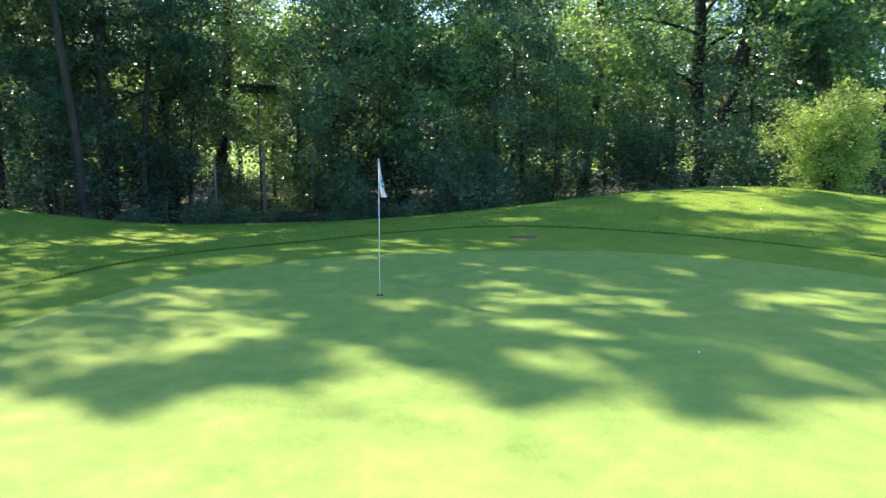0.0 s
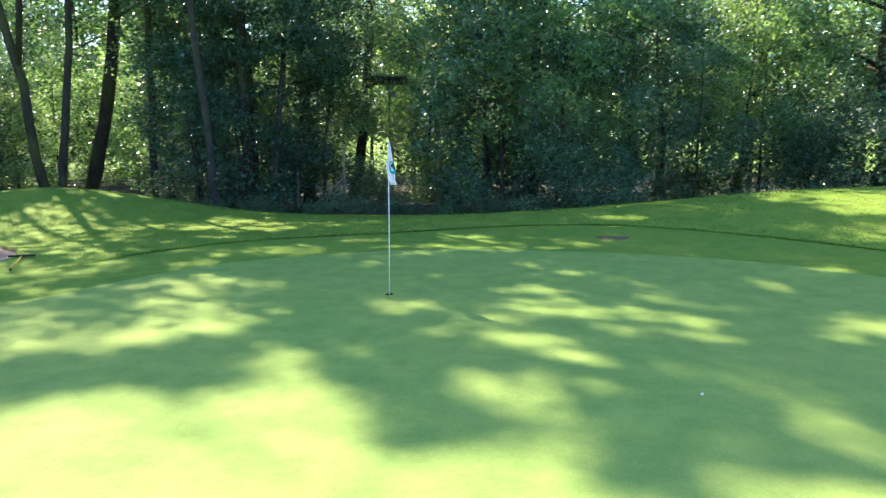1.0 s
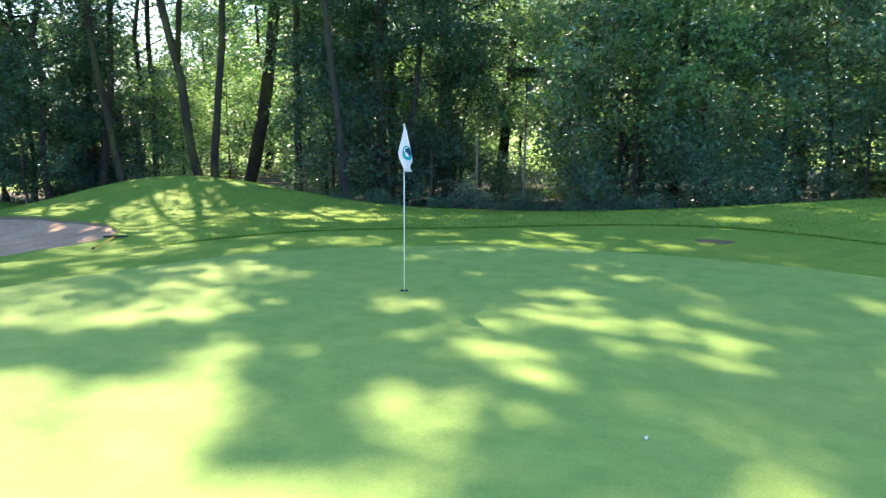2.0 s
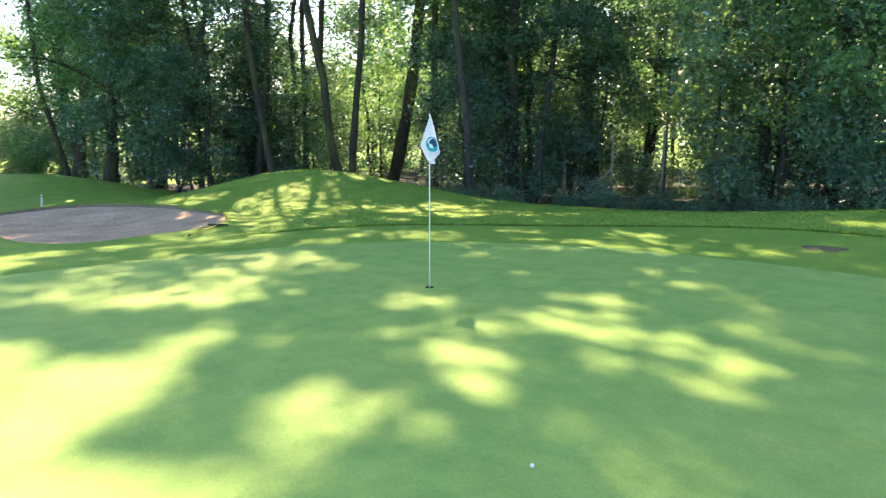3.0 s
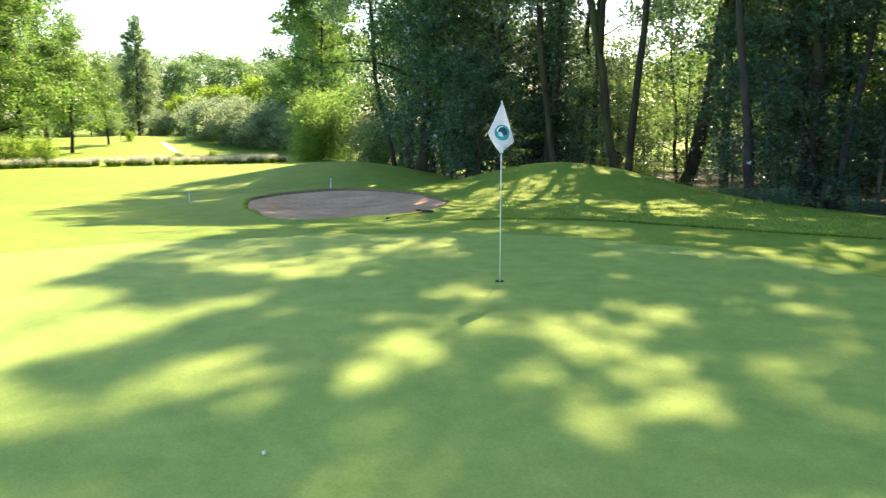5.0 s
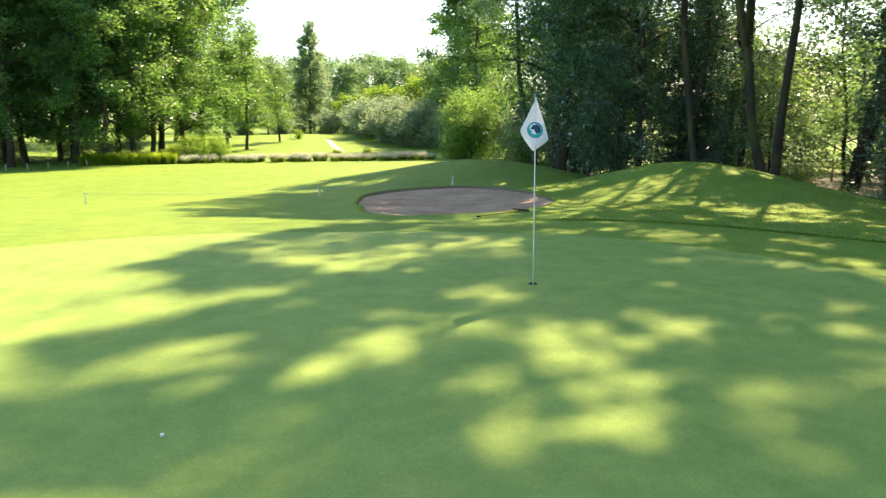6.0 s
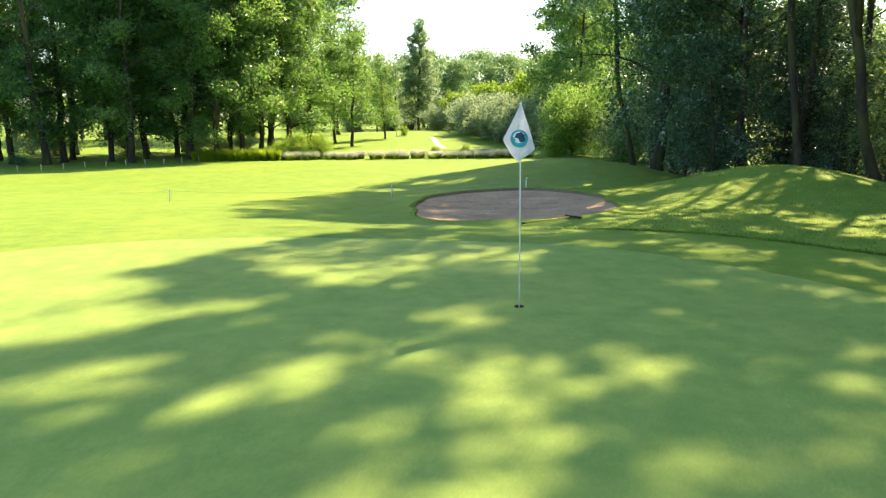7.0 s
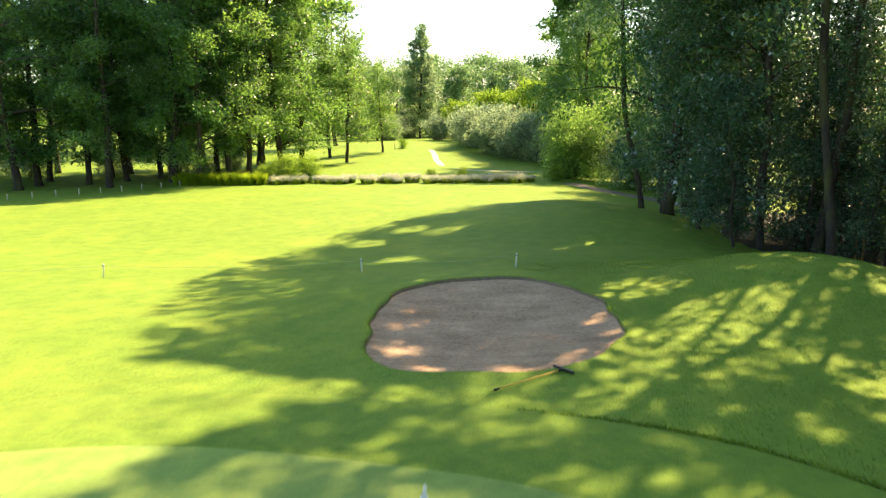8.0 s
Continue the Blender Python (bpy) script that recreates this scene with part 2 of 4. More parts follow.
def land(x, y):
    x, y = np.asarray(x, float), np.asarray(y, float)
    z = -1.55 * step(-5, -32, x) + 0.85 * step(-66, -112, x)
    z = z - 0.85 * step(19, 29, y) * (1 - 0.6 * step(-15, -35, x))
    z = z + hump(x, y, -16.2, 19.9, 0.84, 3.2, 2.5) + hump(x, y, -12.2, 20.6, 0.36, 3.0, 2.2)
    z = z + hump(x, y, 9.5, 23.5, 1.25, 5.5, 3.5)
    z = z + hump(x, y, -33, 16.8, 1.25, 4.5, 4.2)
    z = z + hump(x, y, -9, 19.5, -0.2, 3, 2.5)
    z = z + hump(x, y, -16.6, 12.4, 0.36, 2.6, 2.6) + hump(x, y, -9.3, 10.4, -0.15, 2.3, 2.6)
    z = z + hump(x, y, 2.9, 7.7, 0.075, 2.4, 2.2)
    z = z + hump(x, y, -108, 6, 0.55, 12, 10)
    z = z + 0.05 * np.sin(x * 0.41 + 1) * np.sin(y * 0.37) * step(9, 14, np.hypot(x - 1.5, y - 8))
    return z


HOLE = (-1.0, 11.0)


def green_reach(a):
    """From the hole to the green's edge, in the direction a."""
    c, s = np.cos(a), np.sin(a)
    dx, dy = 1.5 - HOLE[0], 8.0 - HOLE[1]
    m = c * dx + s * dy
    r = m + np.sqrt(m * m - dx * dx - dy * dy + 7.55 ** 2)
    return r + 0.12 * np.sin(3 * a + 1) + 0.08 * np.sin(5 * a)


def apron_reach(a):
    return green_reach(a) + 2.3 + 0.9 * np.exp(-((a - 1.25) / 0.6) ** 2) + 0.1 * np.sin(6 * a)


BUNKER = (-12.6, 12.0)


def bunker_reach(a):
    c, s = np.abs(np.cos(a)) / 3.65, np.sin(a)
    n = np.where(s < 0, np.where(np.cos(a) > 0, 3.8, 2.6), 2.15)
    s = np.abs(s) / 2.57
    return (c ** n + s ** n) ** (-1 / n) + 0.05 * np.sin(7 * a) + 0.03 * np.sin(13 * a + 1)


def bunker_rho(x, y):
    dx, dy = x - BUNKER[0], y - BUNKER[1]
    return np.hypot(dx, dy) / bunker_reach(np.arctan2(dy, dx))


def axis(lo, hi, fine, far, grow=1.28):
    mid = list(np.arange(lo, hi + 1e-6, fine))
    out, s, v = [], fine, hi
    while v < far:
        s *= grow
        v += s
        out.append(v)
    left, s, v = [], fine, lo
    while v > -far:
        s *= grow
        v -= s
        left.append(v)
    return np.array(left[::-1] + mid + out)


def rings(centre, reach, fractions, lift, turns, inner=0.0):
    """Verts and faces of a sheet of rings round a centre, laid on the land."""
    a = np.arange(turns) * 2 * np.pi / turns
    r = inner + (reach(a) - inner)[None] * np.asarray(fractions)[:, None]
    x, y = centre[0] + r * np.cos(a), centre[1] + r * np.sin(a)
    z = land(x, y) + lift(x, y, np.asarray(fractions)[:, None] + 0 * r)
    faces = [(i * turns + j, (i + 1) * turns + j, (i + 1) * turns + (j + 1) % turns, i * turns + (j + 1) % turns)
             for i in range(len(fractions) - 1) for j in range(turns)]
    return np.stack([x, y, z], -1).reshape(-1, 3), faces


gx, gy = axis(-42, 16, 0.25, 1600), axis(-4, 30, 0.25, 1600)
GX, GY = np.meshgrid(gx, gy)
GZ = land(GX, GY)
nx = len(gx)
cx, cy = (gx[:-1] + gx[1:]) / 2, (gy[:-1] + gy[1:]) / 2
CX, CY = np.meshgrid(cx, cy)
keep = (bunker_rho(CX, CY) > 1.12) & (np.hypot(CX - HOLE[0], CY - HOLE[1]) > 0.3)
cell = [(j * nx + i, j * nx + i + 1, (j + 1) * nx + i + 1, (j + 1) * nx + i) for j, i in zip(*np.nonzero(keep))]
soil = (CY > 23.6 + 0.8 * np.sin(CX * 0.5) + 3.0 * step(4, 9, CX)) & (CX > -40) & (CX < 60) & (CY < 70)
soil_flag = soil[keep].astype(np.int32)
lip, lip_faces = rings(BUNKER, bunker_reach, [1.45, 1.3, 1.18, 1.08, 1.02, 1.0, 0.985, 0.97],
                       lambda x, y, f: np.where(f > 1.4, 0.0, np.where(f > 0.99, 0.006 + 0.05 * np.exp(-((f - 1.02) / 0.05) ** 2), np.where(f > 0.98, -0.06, -0.25))), 160)
gv, gf = join([(np.stack([GX, GY, GZ], -1).reshape(-1, 3), cell), (lip, lip_faces)])
gm = mesh_of("ground", gv, gf, ROUGH_TURF, True)
gm.materials.append(SHADED_SOIL)
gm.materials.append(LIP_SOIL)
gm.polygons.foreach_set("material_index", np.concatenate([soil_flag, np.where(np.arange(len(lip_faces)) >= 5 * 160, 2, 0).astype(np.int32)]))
ground = tagged(new("ground", gm), "mown golf course grass with mounds, shade-darkened bare soil under the trees", "ground", kind="structure")

fr = np.concatenate([[0.0], np.linspace(0.04, 1, 40) ** 1.0])
v, f = rings(HOLE, apron_reach, fr, lambda x, y, f: np.where(f > 0.995, 0.0, 0.016), 180, 0.054)
apron = tagged(new("apron", mesh_of("apron", v, f, APRON_TURF, True)), "closely mown collar of grass round the green", "grass collar", kind="structure")
v, f = rings(HOLE, green_reach, fr, lambda x, y, f: np.where(f > 0.995, 0.014, 0.032), 180, 0.054)
green = tagged(new("putting_green", mesh_of("putting_green", v, f, GREEN_TURF, True)), "smooth pale putting green, very short turf", "putting green", kind="structure")


def sand_lift(x, y, f):
    n = np.sin(x * 9 + 3 * np.sin(y * 2.1)) * 0.008 + np.sin(y * 13 + x * 3) * 0.005
    return -0.025 - 0.17 * (1 - f ** 2.5) + n * (f < 0.95)


v, f = rings(BUNKER, bunker_reach, np.linspace(0.0, 1.0, 34), sand_lift, 160)
bunker = tagged(new("bunker_sand", mesh_of("bunker_sand", v, f, SAND, True)), "shallow pit of raked brownish-pink sand with a grass lip", "sand bunker", kind="structure")


# ---- trees ----
def grow(rng, H, r0, base, reach, limbs, leaves, leaf, mat_leaf, mat_bark, shape=0.7, lean=(0, 0), spread=0.55,
         fork=0.0, slope=0.55, fine_below=11.0, hang=0.0, twigs=4, even=False, clumpy=False, bole=None, split=2, spire=False):
    """Wood and leaf meshes of one broad-leaved tree, its foot at the origin. bole: the lower trunk's bends (x, y, height)."""
    u = np.array([0, 0.4, 1.0, 1.8, 2.8, 4.0, 5.4, 7.0, 9.0, 12.0, 16.0, 20.0, 24.0, 30.0]) / 30
    n = len(u)
    z = -0.4 + u * (H * 0.96 + 0.4)
    wob = np.cumsum(rng.normal(0, 0.0062 * H, (n, 2)) * np.sqrt(np.diff(u, prepend=0) * n)[:, None], axis=0)
    wob -= wob[0]
    trunk = np.stack([lean[0] * u ** 1.1 + wob[:, 0], lean[1] * u ** 1.1 + wob[:, 1], z], 1)
    if bole:
        q = np.array(((0, 0, -0.5), (0, 0, 0)) + bole)
        for k in range(2):
            trunk[:, k] = wob[:, k] * 0.35 + np.interp(z, q[:, 2], q[:, k]) + np.maximum(0, z - q[-1, 2]) * 0.35 * (q[-1, k] - q[-2, k]) / (q[-1, 2] - q[-2, 2])
    rad = r0 * (1 - 0.93 * u) ** 0.85
    rad[:3] *= (1.5, 1.25, 1.08)
    wood, anchors, weight = [tube(trunk, rad * rng.uniform(0.9, 1.1, n), 10)], [], []
    stems = [(trunk, rad)]
    if fork:
        p0 = np.array([np.interp(fork, trunk[:, 2], trunk[:, k]) for k in range(3)])
        q = np.linspace(0, 1, 8)[:, None]
        side = np.array([0.16 * H * 0.5, -0.05 * H, H * 0.9 - fork])
        second = p0 + np.concatenate([q ** 0.55, q ** 0.55, q], 1) * side + np.concatenate([np.sin(q * 3) * 0.25, np.cos(q * 2) * 0.1 - 0.1, 0 * q], 1)
        r2 = r0 * 0.62 * (1 - 0.9 * q[:, 0])
        wood.append(tube(second, r2, 8))
        stems.append((second, r2))
    for i in range(limbs):
        st, sr = stems[i % len(stems)]
        h = base + (H * (0.97 if spire else 0.95) - base) * (((i + rng.random()) / limbs) ** 0.9)
        h = max(h, st[0][2] + 0.3)
        k = np.clip(np.interp(h, st[:, 2], np.arange(len(st))), 0, len(st) - 1.001)
        p0 = st[int(k)] + (st[int(k) + 1] - st[int(k)]) * (k % 1)
        rl = max(0.02, 0.38 * np.interp(k, np.arange(len(sr)), sr))
        w = (h - base) / max(1e-3, H - base)
        prof = (np.sin(np.pi * np.clip(0.18 + 0.82 * w, 0, 1)) ** shape) * 0.9 + 0.1
        if spire:
            prof = (1 - w) ** 0.7 * min(1.0, 0.5 + 1.7 * w) + 0.02
        L = reach * prof * (rng.uniform(0.6, 1.25) if spire else rng.uniform(0.65, 1.2))
        a = i * 2.39996 + rng.normal(0, 0.35)
        q = np.linspace(0, 1, 6)
        rise = slope * rng.uniform(0.5, 1.4) * L
        bend = rng.normal(0, 0.18 * L)
        xy = np.stack([np.cos(a) * q * L - np.sin(a) * bend * q ** 2, np.sin(a) * q * L + np.cos(a) * bend * q ** 2], 1)
        limb = np.concatenate([p0[:2] + xy, (p0[2] + rise * (q - 0.35 * q ** 2) - hang * L * q ** 2)[:, None]], 1)
        wood.append(tube(limb, rl * (1 - 0.88 * q), 5, False))
        anchors += [limb[3], limb[4], limb[5]]
        weight += [L ** 1.2] * (3 + 3 * twigs)
        for _ in range(twigs):
            s = rng.uniform(0.3, 1.0)
            b0 = np.array([np.interp(s, q, limb[:, c]) for c in range(3)])
            d = rng.normal(size=3) + np.array([np.cos(a), np.sin(a), 0.25 - hang * 1.5])
            d *= 0.42 * L * rng.uniform(0.5, 1.1) / np.linalg.norm(d)
            tw = np.stack([b0, b0 + d * 0.5 + np.array([0, 0, 0.06 * L]), b0 + d])
            wood.append(tube(tw, [max(0.012, rl * 0.3), max(0.009, rl * 0.18), 0.006], 3, False))
            anchors += [tw[1], tw[2], tw[2]]
    for st, _ in stems:
        anchors += [st[-1], st[-2]]
        weight += [0.06, 0.06]
    anchors = np.array(anchors)
    # high sprays are uneven, some full and some bare, so that sun comes through in patches
    high = anchors[:, 2] > fine_below
    keepw = np.where(high, 0.55 * (rng.random(len(anchors)) < 0.35), np.where(rng.random(len(anchors)) < 0.55, rng.uniform(0.4, 1.3, len(anchors)), 0.03))
    if even:
        keepw = rng.uniform(0.0, 1.0, len(anchors)) ** 2.5 if clumpy else rng.uniform(0.45, 1.0, len(anchors))
    if spire:
        keepw = keepw * np.array(weight)
    pick = rng.choice(len(anchors), leaves, p=keepw / keepw.sum())
    off = rng.normal(0, 1, (leaves, 3)) * np.array([spread, spread, spread * 0.62])
    off *= np.where(anchors[pick, 2] > fine_below, 0.78, 1.0)[:, None]
    c = anchors[pick] + off
    c[:, 2] = np.maximum(c[:, 2], 0.15)
    size = leaf * rng.uniform(0.6, 1.35, leaves) * np.where(anchors[pick, 2] > fine_below, 1.5, 1.0)
    wv, wf = join(wood)
    return mesh_of("trunk", wv, wf, mat_bark, True), leaves_mesh("crown", c, size, mat_leaf, rng, split=split, coarse_above=min(fine_below + 2, 14.0))


def shrub_meshes(rng, H, W, stems, leaves, leaf, mat_leaf, mat_bark, spread=0.3, lumps=26, split=2):
    wood, anchors = [], []
    for i in range(stems):
        a = i * 2.39996 + rng.normal(0, 0.3)
        q = np.linspace(0, 1, 6)
        L, top = W * 0.5 * rng.uniform(0.25, 1.0), H * rng.uniform(0.6, 1.0)
        top *= 1 - 0.35 * (L / (W * 0.5)) ** 2
        st = np.stack([np.cos(a) * L * q ** 1.3, np.sin(a) * L * q ** 1.3, -0.15 + q * (top + 0.15)], 1) + rng.normal(0, 0.03, (6, 3))
        wood.append(tube(st, 0.035 * (1 - 0.8 * q), 5, False))
        for _ in range(lumps // 4):
            s = rng.uniform(0.2, 1.0)
            b0 = np.array([np.interp(s, q, st[:, c]) for c in range(3)])
            d = rng.normal(size=3) * 0.16 * W * np.array([1, 1, 0.7]) + np.array([np.cos(a), np.sin(a), 0.3]) * 0.08 * W
            wood.append(tube(np.stack([b0, b0 + d * 0.5, b0 + d]), [0.014, 0.01, 0.005], 3, False))
            anchors.append(b0 + d)
        anchors.append(st[-1])
    anchors = np.array(anchors)
    pick = rng.integers(0, len(anchors), leaves)
    c = anchors[pick] + rng.normal(0, spread, (leaves, 3)) * np.array([1, 1, 0.8])
    c[:, 2] = np.maximum(c[:, 2], rng.uniform(0.03, 0.3, leaves))
    wv, wf = join(wood)
    return mesh_of("woody_stem", wv, wf, mat_bark, True), leaves_mesh("foliage", c, leaf * rng.uniform(0.6, 1.35, leaves), mat_leaf, rng, split=split)


def spruce_meshes(rng, H, r0, reach, whorls, leaves, leaf):
    u = np.linspace(0, 1, 10)
    trunk = np.stack([0 * u, 0 * u, -0.3 + u * (H + 0.3)], 1)
    wood, c = [tube(trunk, r0 * (1 - 0.95 * u) + 0.01, 8)], []
    boughs = []
    for i in range(whorls):
        w = (i + rng.random()) / whorls
        z = 0.8 + w * (H - 1.2)
        for k in range(6):
            a = k * 1.05 + i * 0.6 + rng.normal(0, 0.15)
            L = reach * (1 - 0.92 * w) * rng.uniform(0.75, 1.15) + 0.15
            q = np.linspace(0, 1, 5)
            b = np.stack([np.cos(a) * L * q, np.sin(a) * L * q, z - 0.38 * L * q + 0.2 * L * q ** 3], 1)
            wood.append(tube(b, 0.035 * (1 - 0.85 * q), 4, False))
            boughs.append((b, L))
    p = np.array([L for _, L in boughs])
    pick = rng.choice(len(boughs), leaves, p=p / p.sum())
    s = rng.uniform(0.15, 1.02, leaves) ** 0.7
    q = np.linspace(0, 1, 5)
    B = np.array([b for b, _ in boughs])
    c = np.stack([np.array([np.interp(sv, q, B[pk, :, k]) for pk, sv in zip(pick, s)]) for k in range(3)], 1)
    c += rng.normal(0, 1, (leaves, 3)) * (0.10 + 0.13 * p[pick] * (1 - 0.6 * s))[:, None] * np.array([1, 1, 0.45])
    c[:, 2] -= np.abs(rng.normal(0, 0.16, leaves))
    wv, wf = join(wood)
    return mesh_of("trunk", wv, wf, BARK, True), leaves_mesh("crown", c, leaf * rng.uniform(0.6, 1.4, leaves), LEAF_SPRUCE, rng, 0.3, 0.5)


def thing_of(name, meshes, label, category, group=""):
    root = new(name)
    root.empty_display_size = 0.3
    for me in meshes:
        part(me.name, me, None, root)
    return tagged(root, label, category, group)


used = set()
planted = []


def plant(proto, x, y, turn=0.0, size=1.0, sink=0.0, tall=1.0, label=""):
    """Sets a tree or shrub on the land; the first time the built one itself, then copies."""
    m = pose(x, y, float(land(x, y)) - sink, 0, 0, turn) @ Matrix.Diagonal((size, size, size * tall, 1))
    if proto.name in used:
        ob = copy_thing(proto, m @ Matrix.Diagonal((*(1 / k for k in proto.scale), 1)))
    else:
        used.add(proto.name)
        proto.matrix_basis = m
        ob = proto
    planted.append(ob)
    return tagged(ob, label)


rng = np.random.default_rng(7)
seed = np.random.default_rng
W = "woodland trees"
oak = [thing_of("oak_tree", grow(seed(101), 26, 0.32, 3.2, 5.4, 28, 9500, 0.24, LEAF_OAK, BARK, spread=0.5, hang=0.12, split=2), "tall dark-leaved tree at the wood's edge", "tree", W),
       thing_of("oak_tree", grow(seed(102), 25.5, 0.28, 2.0, 4.8, 28, 10500, 0.24, LEAF_BLUE, BARK, spread=0.5, hang=0.22, split=2), "tall tree with bluish-green leaves hanging low", "tree", W),
       thing_of("ash_tree", grow(seed(103), 26, 0.26, 4.0, 4.4, 26, 8500, 0.24, LEAF_LIGHT, BARK, spread=0.5, split=2), "tall light-leaved tree, sun through its crown", "tree", W)]
dense = thing_of("lime_tree", grow(seed(104), 24, 0.30, 2.2, 4.7, 32, 19000, 0.23, LEAF_LIME, BARK, shape=0.4, spread=0.62, hang=0.2, fine_below=99, even=True), "tall dense dark tree beside the fairway", "tree", W)
airy = thing_of("lime_tree", grow(seed(133), 25, 0.30, 6.0, 4.6, 32, 15000, 0.23, LEAF_AIRY, BARK, shape=0.4, spread=0.55, hang=0.2, fine_below=99, even=True), "tall feathery tree beside the fairway, crown high on its trunk", "tree", W)
back = [thing_of("beech_tree", grow(seed(105), 20, 0.28, 1.2, 5.2, 26, 2700, 0.65, LEAF_LIGHT, BARK, spread=0.8, hang=0.1, fine_below=99, even=True, twigs=2, split=4), "leafy tree deep in the wood, glowing against the sun", "tree", "trees deep in the wood"),
        thing_of("beech_tree", grow(seed(106), 22, 0.28, 1.6, 5.0, 26, 2700, 0.65, LEAF_OAK, BARK, spread=0.8, hang=0.1, fine_below=99, even=True, twigs=2, split=4), "dark leafy tree deep in the wood", "tree", "trees deep in the wood")]
young = [thing_of("young_tree", grow(seed(107), 10, 0.11, 0.7, 2.9, 18, 3300, 0.27, LEAF_OAK, BARK, shape=0.5, spread=0.4, hang=0.15, fine_below=99, split=2), "young dark-green tree leafy to the ground", "tree", "young trees"),
         thing_of("young_tree", grow(seed(108), 9, 0.10, 0.6, 2.7, 18, 3300, 0.26, LEAF_BLUE, BARK, shape=0.5, spread=0.4, hang=0.25, fine_below=99, split=2), "young bluish-green tree leafy to the ground", "tree", "young trees"),
         thing_of("young_tree", grow(seed(109), 8, 0.09, 0.8, 2.6, 16, 3500, 0.23, LEAF_LIGHT, BARK, shape=0.6, spread=0.4, fine_below=99, split=2), "young light-green tree under taller ones", "tree", "young trees")]
edge_kinds = dict(even=True, spread=0.55, split=2, shape=0.35)
forked = thing_of("forked_tree", grow(seed(110), 30, 0.19, 11.0, 5.6, 34, 11000, 0.24, LEAF_OAK, BARK, fork=5.4, bole=((-0.1, -0.2, 0.7), (-0.2, -0.7, 1.6), (-0.1, -1.0, 2.6), (0.0, -1.45, 5.4), (-0.5, -1.7, 7.2)), **edge_kinds), "tall tree whose dark trunk forks above head height", "tree", W)
tilted = thing_of("slim_tree", grow(seed(111), 31, 0.175, 12.0, 5.6, 34, 11000, 0.24, LEAF_LIGHT, BARK, bole=((0.1, -0.05, 0.7), (0.6, -0.25, 2.6), (1.3, -0.3, 6.8)), **edge_kinds), "slim tree with a bare dark trunk leaning beside the forked one", "tree", W)
patchy_bark = thing_of("slim_tree", grow(seed(112), 29, 0.15, 7.0, 5.2, 34, 11000, 0.24, LEAF_BLUE, BARK_PALE, hang=0.2, bole=((-0.05, -0.2, 1.2), (0.05, -0.55, 3.0), (0.0, -1.0, 6.8)), **edge_kinds), "slim tree with pale patchy bark and drooping bluish leaves", "tree", W)
straight = [thing_of("slim_tree", grow(seed(130), 30, 0.17, 9.0, 5.4, 34, 10500, 0.24, LEAF_OAK, BARK, bole=((-0.15, 0.0, 1.0), (-0.5, -0.1, 2.8), (-0.95, -0.15, 5.2)), **edge_kinds), "slim dark tree bending over towards the fairway", "tree", W),
            thing_of("slim_tree", grow(seed(131), 30.5, 0.15, 3.6, 5.0, 42, 16000, 0.24, LEAF_BLUE, BARK, hang=0.25, **edge_kinds), "upright tree with drooping bluish-green leaves", "tree", W),
            thing_of("slim_tree", grow(seed(132), 30, 0.18, 9.5, 5.4, 34, 10500, 0.24, LEAF_LIGHT, BARK, bole=((0.1, -0.1, 1.5), (0.5, -0.4, 4.0), (0.8, -0.6, 7.5)), **edge_kinds), "slim dark-barked tree standing a little askew", "tree", W)]
leaning = thing_of("leaning_tree", grow(seed(113), 27, 0.36, 9.0, 5.2, 22, 9000, 0.23, LEAF_OAK, BARK, bole=((0.25, 0.0, 0.8), (1.25, -0.1, 3.4), (2.0, -0.15, 6.2), (2.5, -0.2, 8.0)), spread=0.65, split=3), "thick dark trunk leaning over among the trees", "tree", W)
spruce = thing_of("spruce_tree", spruce_meshes(seed(114), 21, 0.24, 3.4, 26, 13000, 0.26), "dark bluish spruce with boughs down to the ground", "tree", W)
alder = [thing_of("alder_tree", grow(seed(115), 23, 0.27, 2.0, 4.4, 30, 9200, 0.41, LEAF_ALDER_SHADED, BARK, shape=0.45, spread=0.5, clumpy=True, fine_below=99, even=True, hang=0.15, split=3), "tall alder in the far wood, leaves coloured dark as if shaded", "tree", "far wood"),
         thing_of("alder_tree", grow(seed(116), 22, 0.25, 1.9, 4.0, 28, 9000, 0.39, LEAF_MID, BARK, shape=0.45, spread=0.48, clumpy=True, fine_below=99, even=True, hang=0.12, split=3), "tall alder in the far wood, leaves coloured lighter as if sunlit", "tree", "far wood"),
         thing_of("alder_tree", grow(seed(117), 15, 0.20, 2.0, 3.4, 44, 5200, 0.32, LEAF_MID, BARK, spire=True, spread=0.4, fine_below=99, even=True), "slender sunlit tree on the fairway's edge", "tree", "far wood")]
poplar = thing_of("poplar_tree", grow(seed(118), 21.0, 0.26, 0.7, 4.3, 130, 17000, 0.35, LEAF_POPLAR, BARK, spire=True, spread=0.24, slope=1.2, fine_below=99, even=True), "tall narrow poplar against the sky", "tree")
rounded = [thing_of("round_tree", grow(seed(119), 13, 0.3, 2.0, 5.2, 24, 4600, 0.62, LEAF_FAR_HAZY, BARK, twigs=2, shape=0.6, spread=0.8, fine_below=99, even=True), "round-headed tree far down the course, haze put into its leaf colour", "tree", "distant trees"),
           thing_of("round_tree", grow(seed(120), 11, 0.28, 1.2, 4.6, 24, 4600, 0.60, LEAF_FRESH, BARK, twigs=2, shape=0.6, spread=0.75, fine_below=99, even=True), "fresh light-green round tree far off", "tree", "distant trees")]
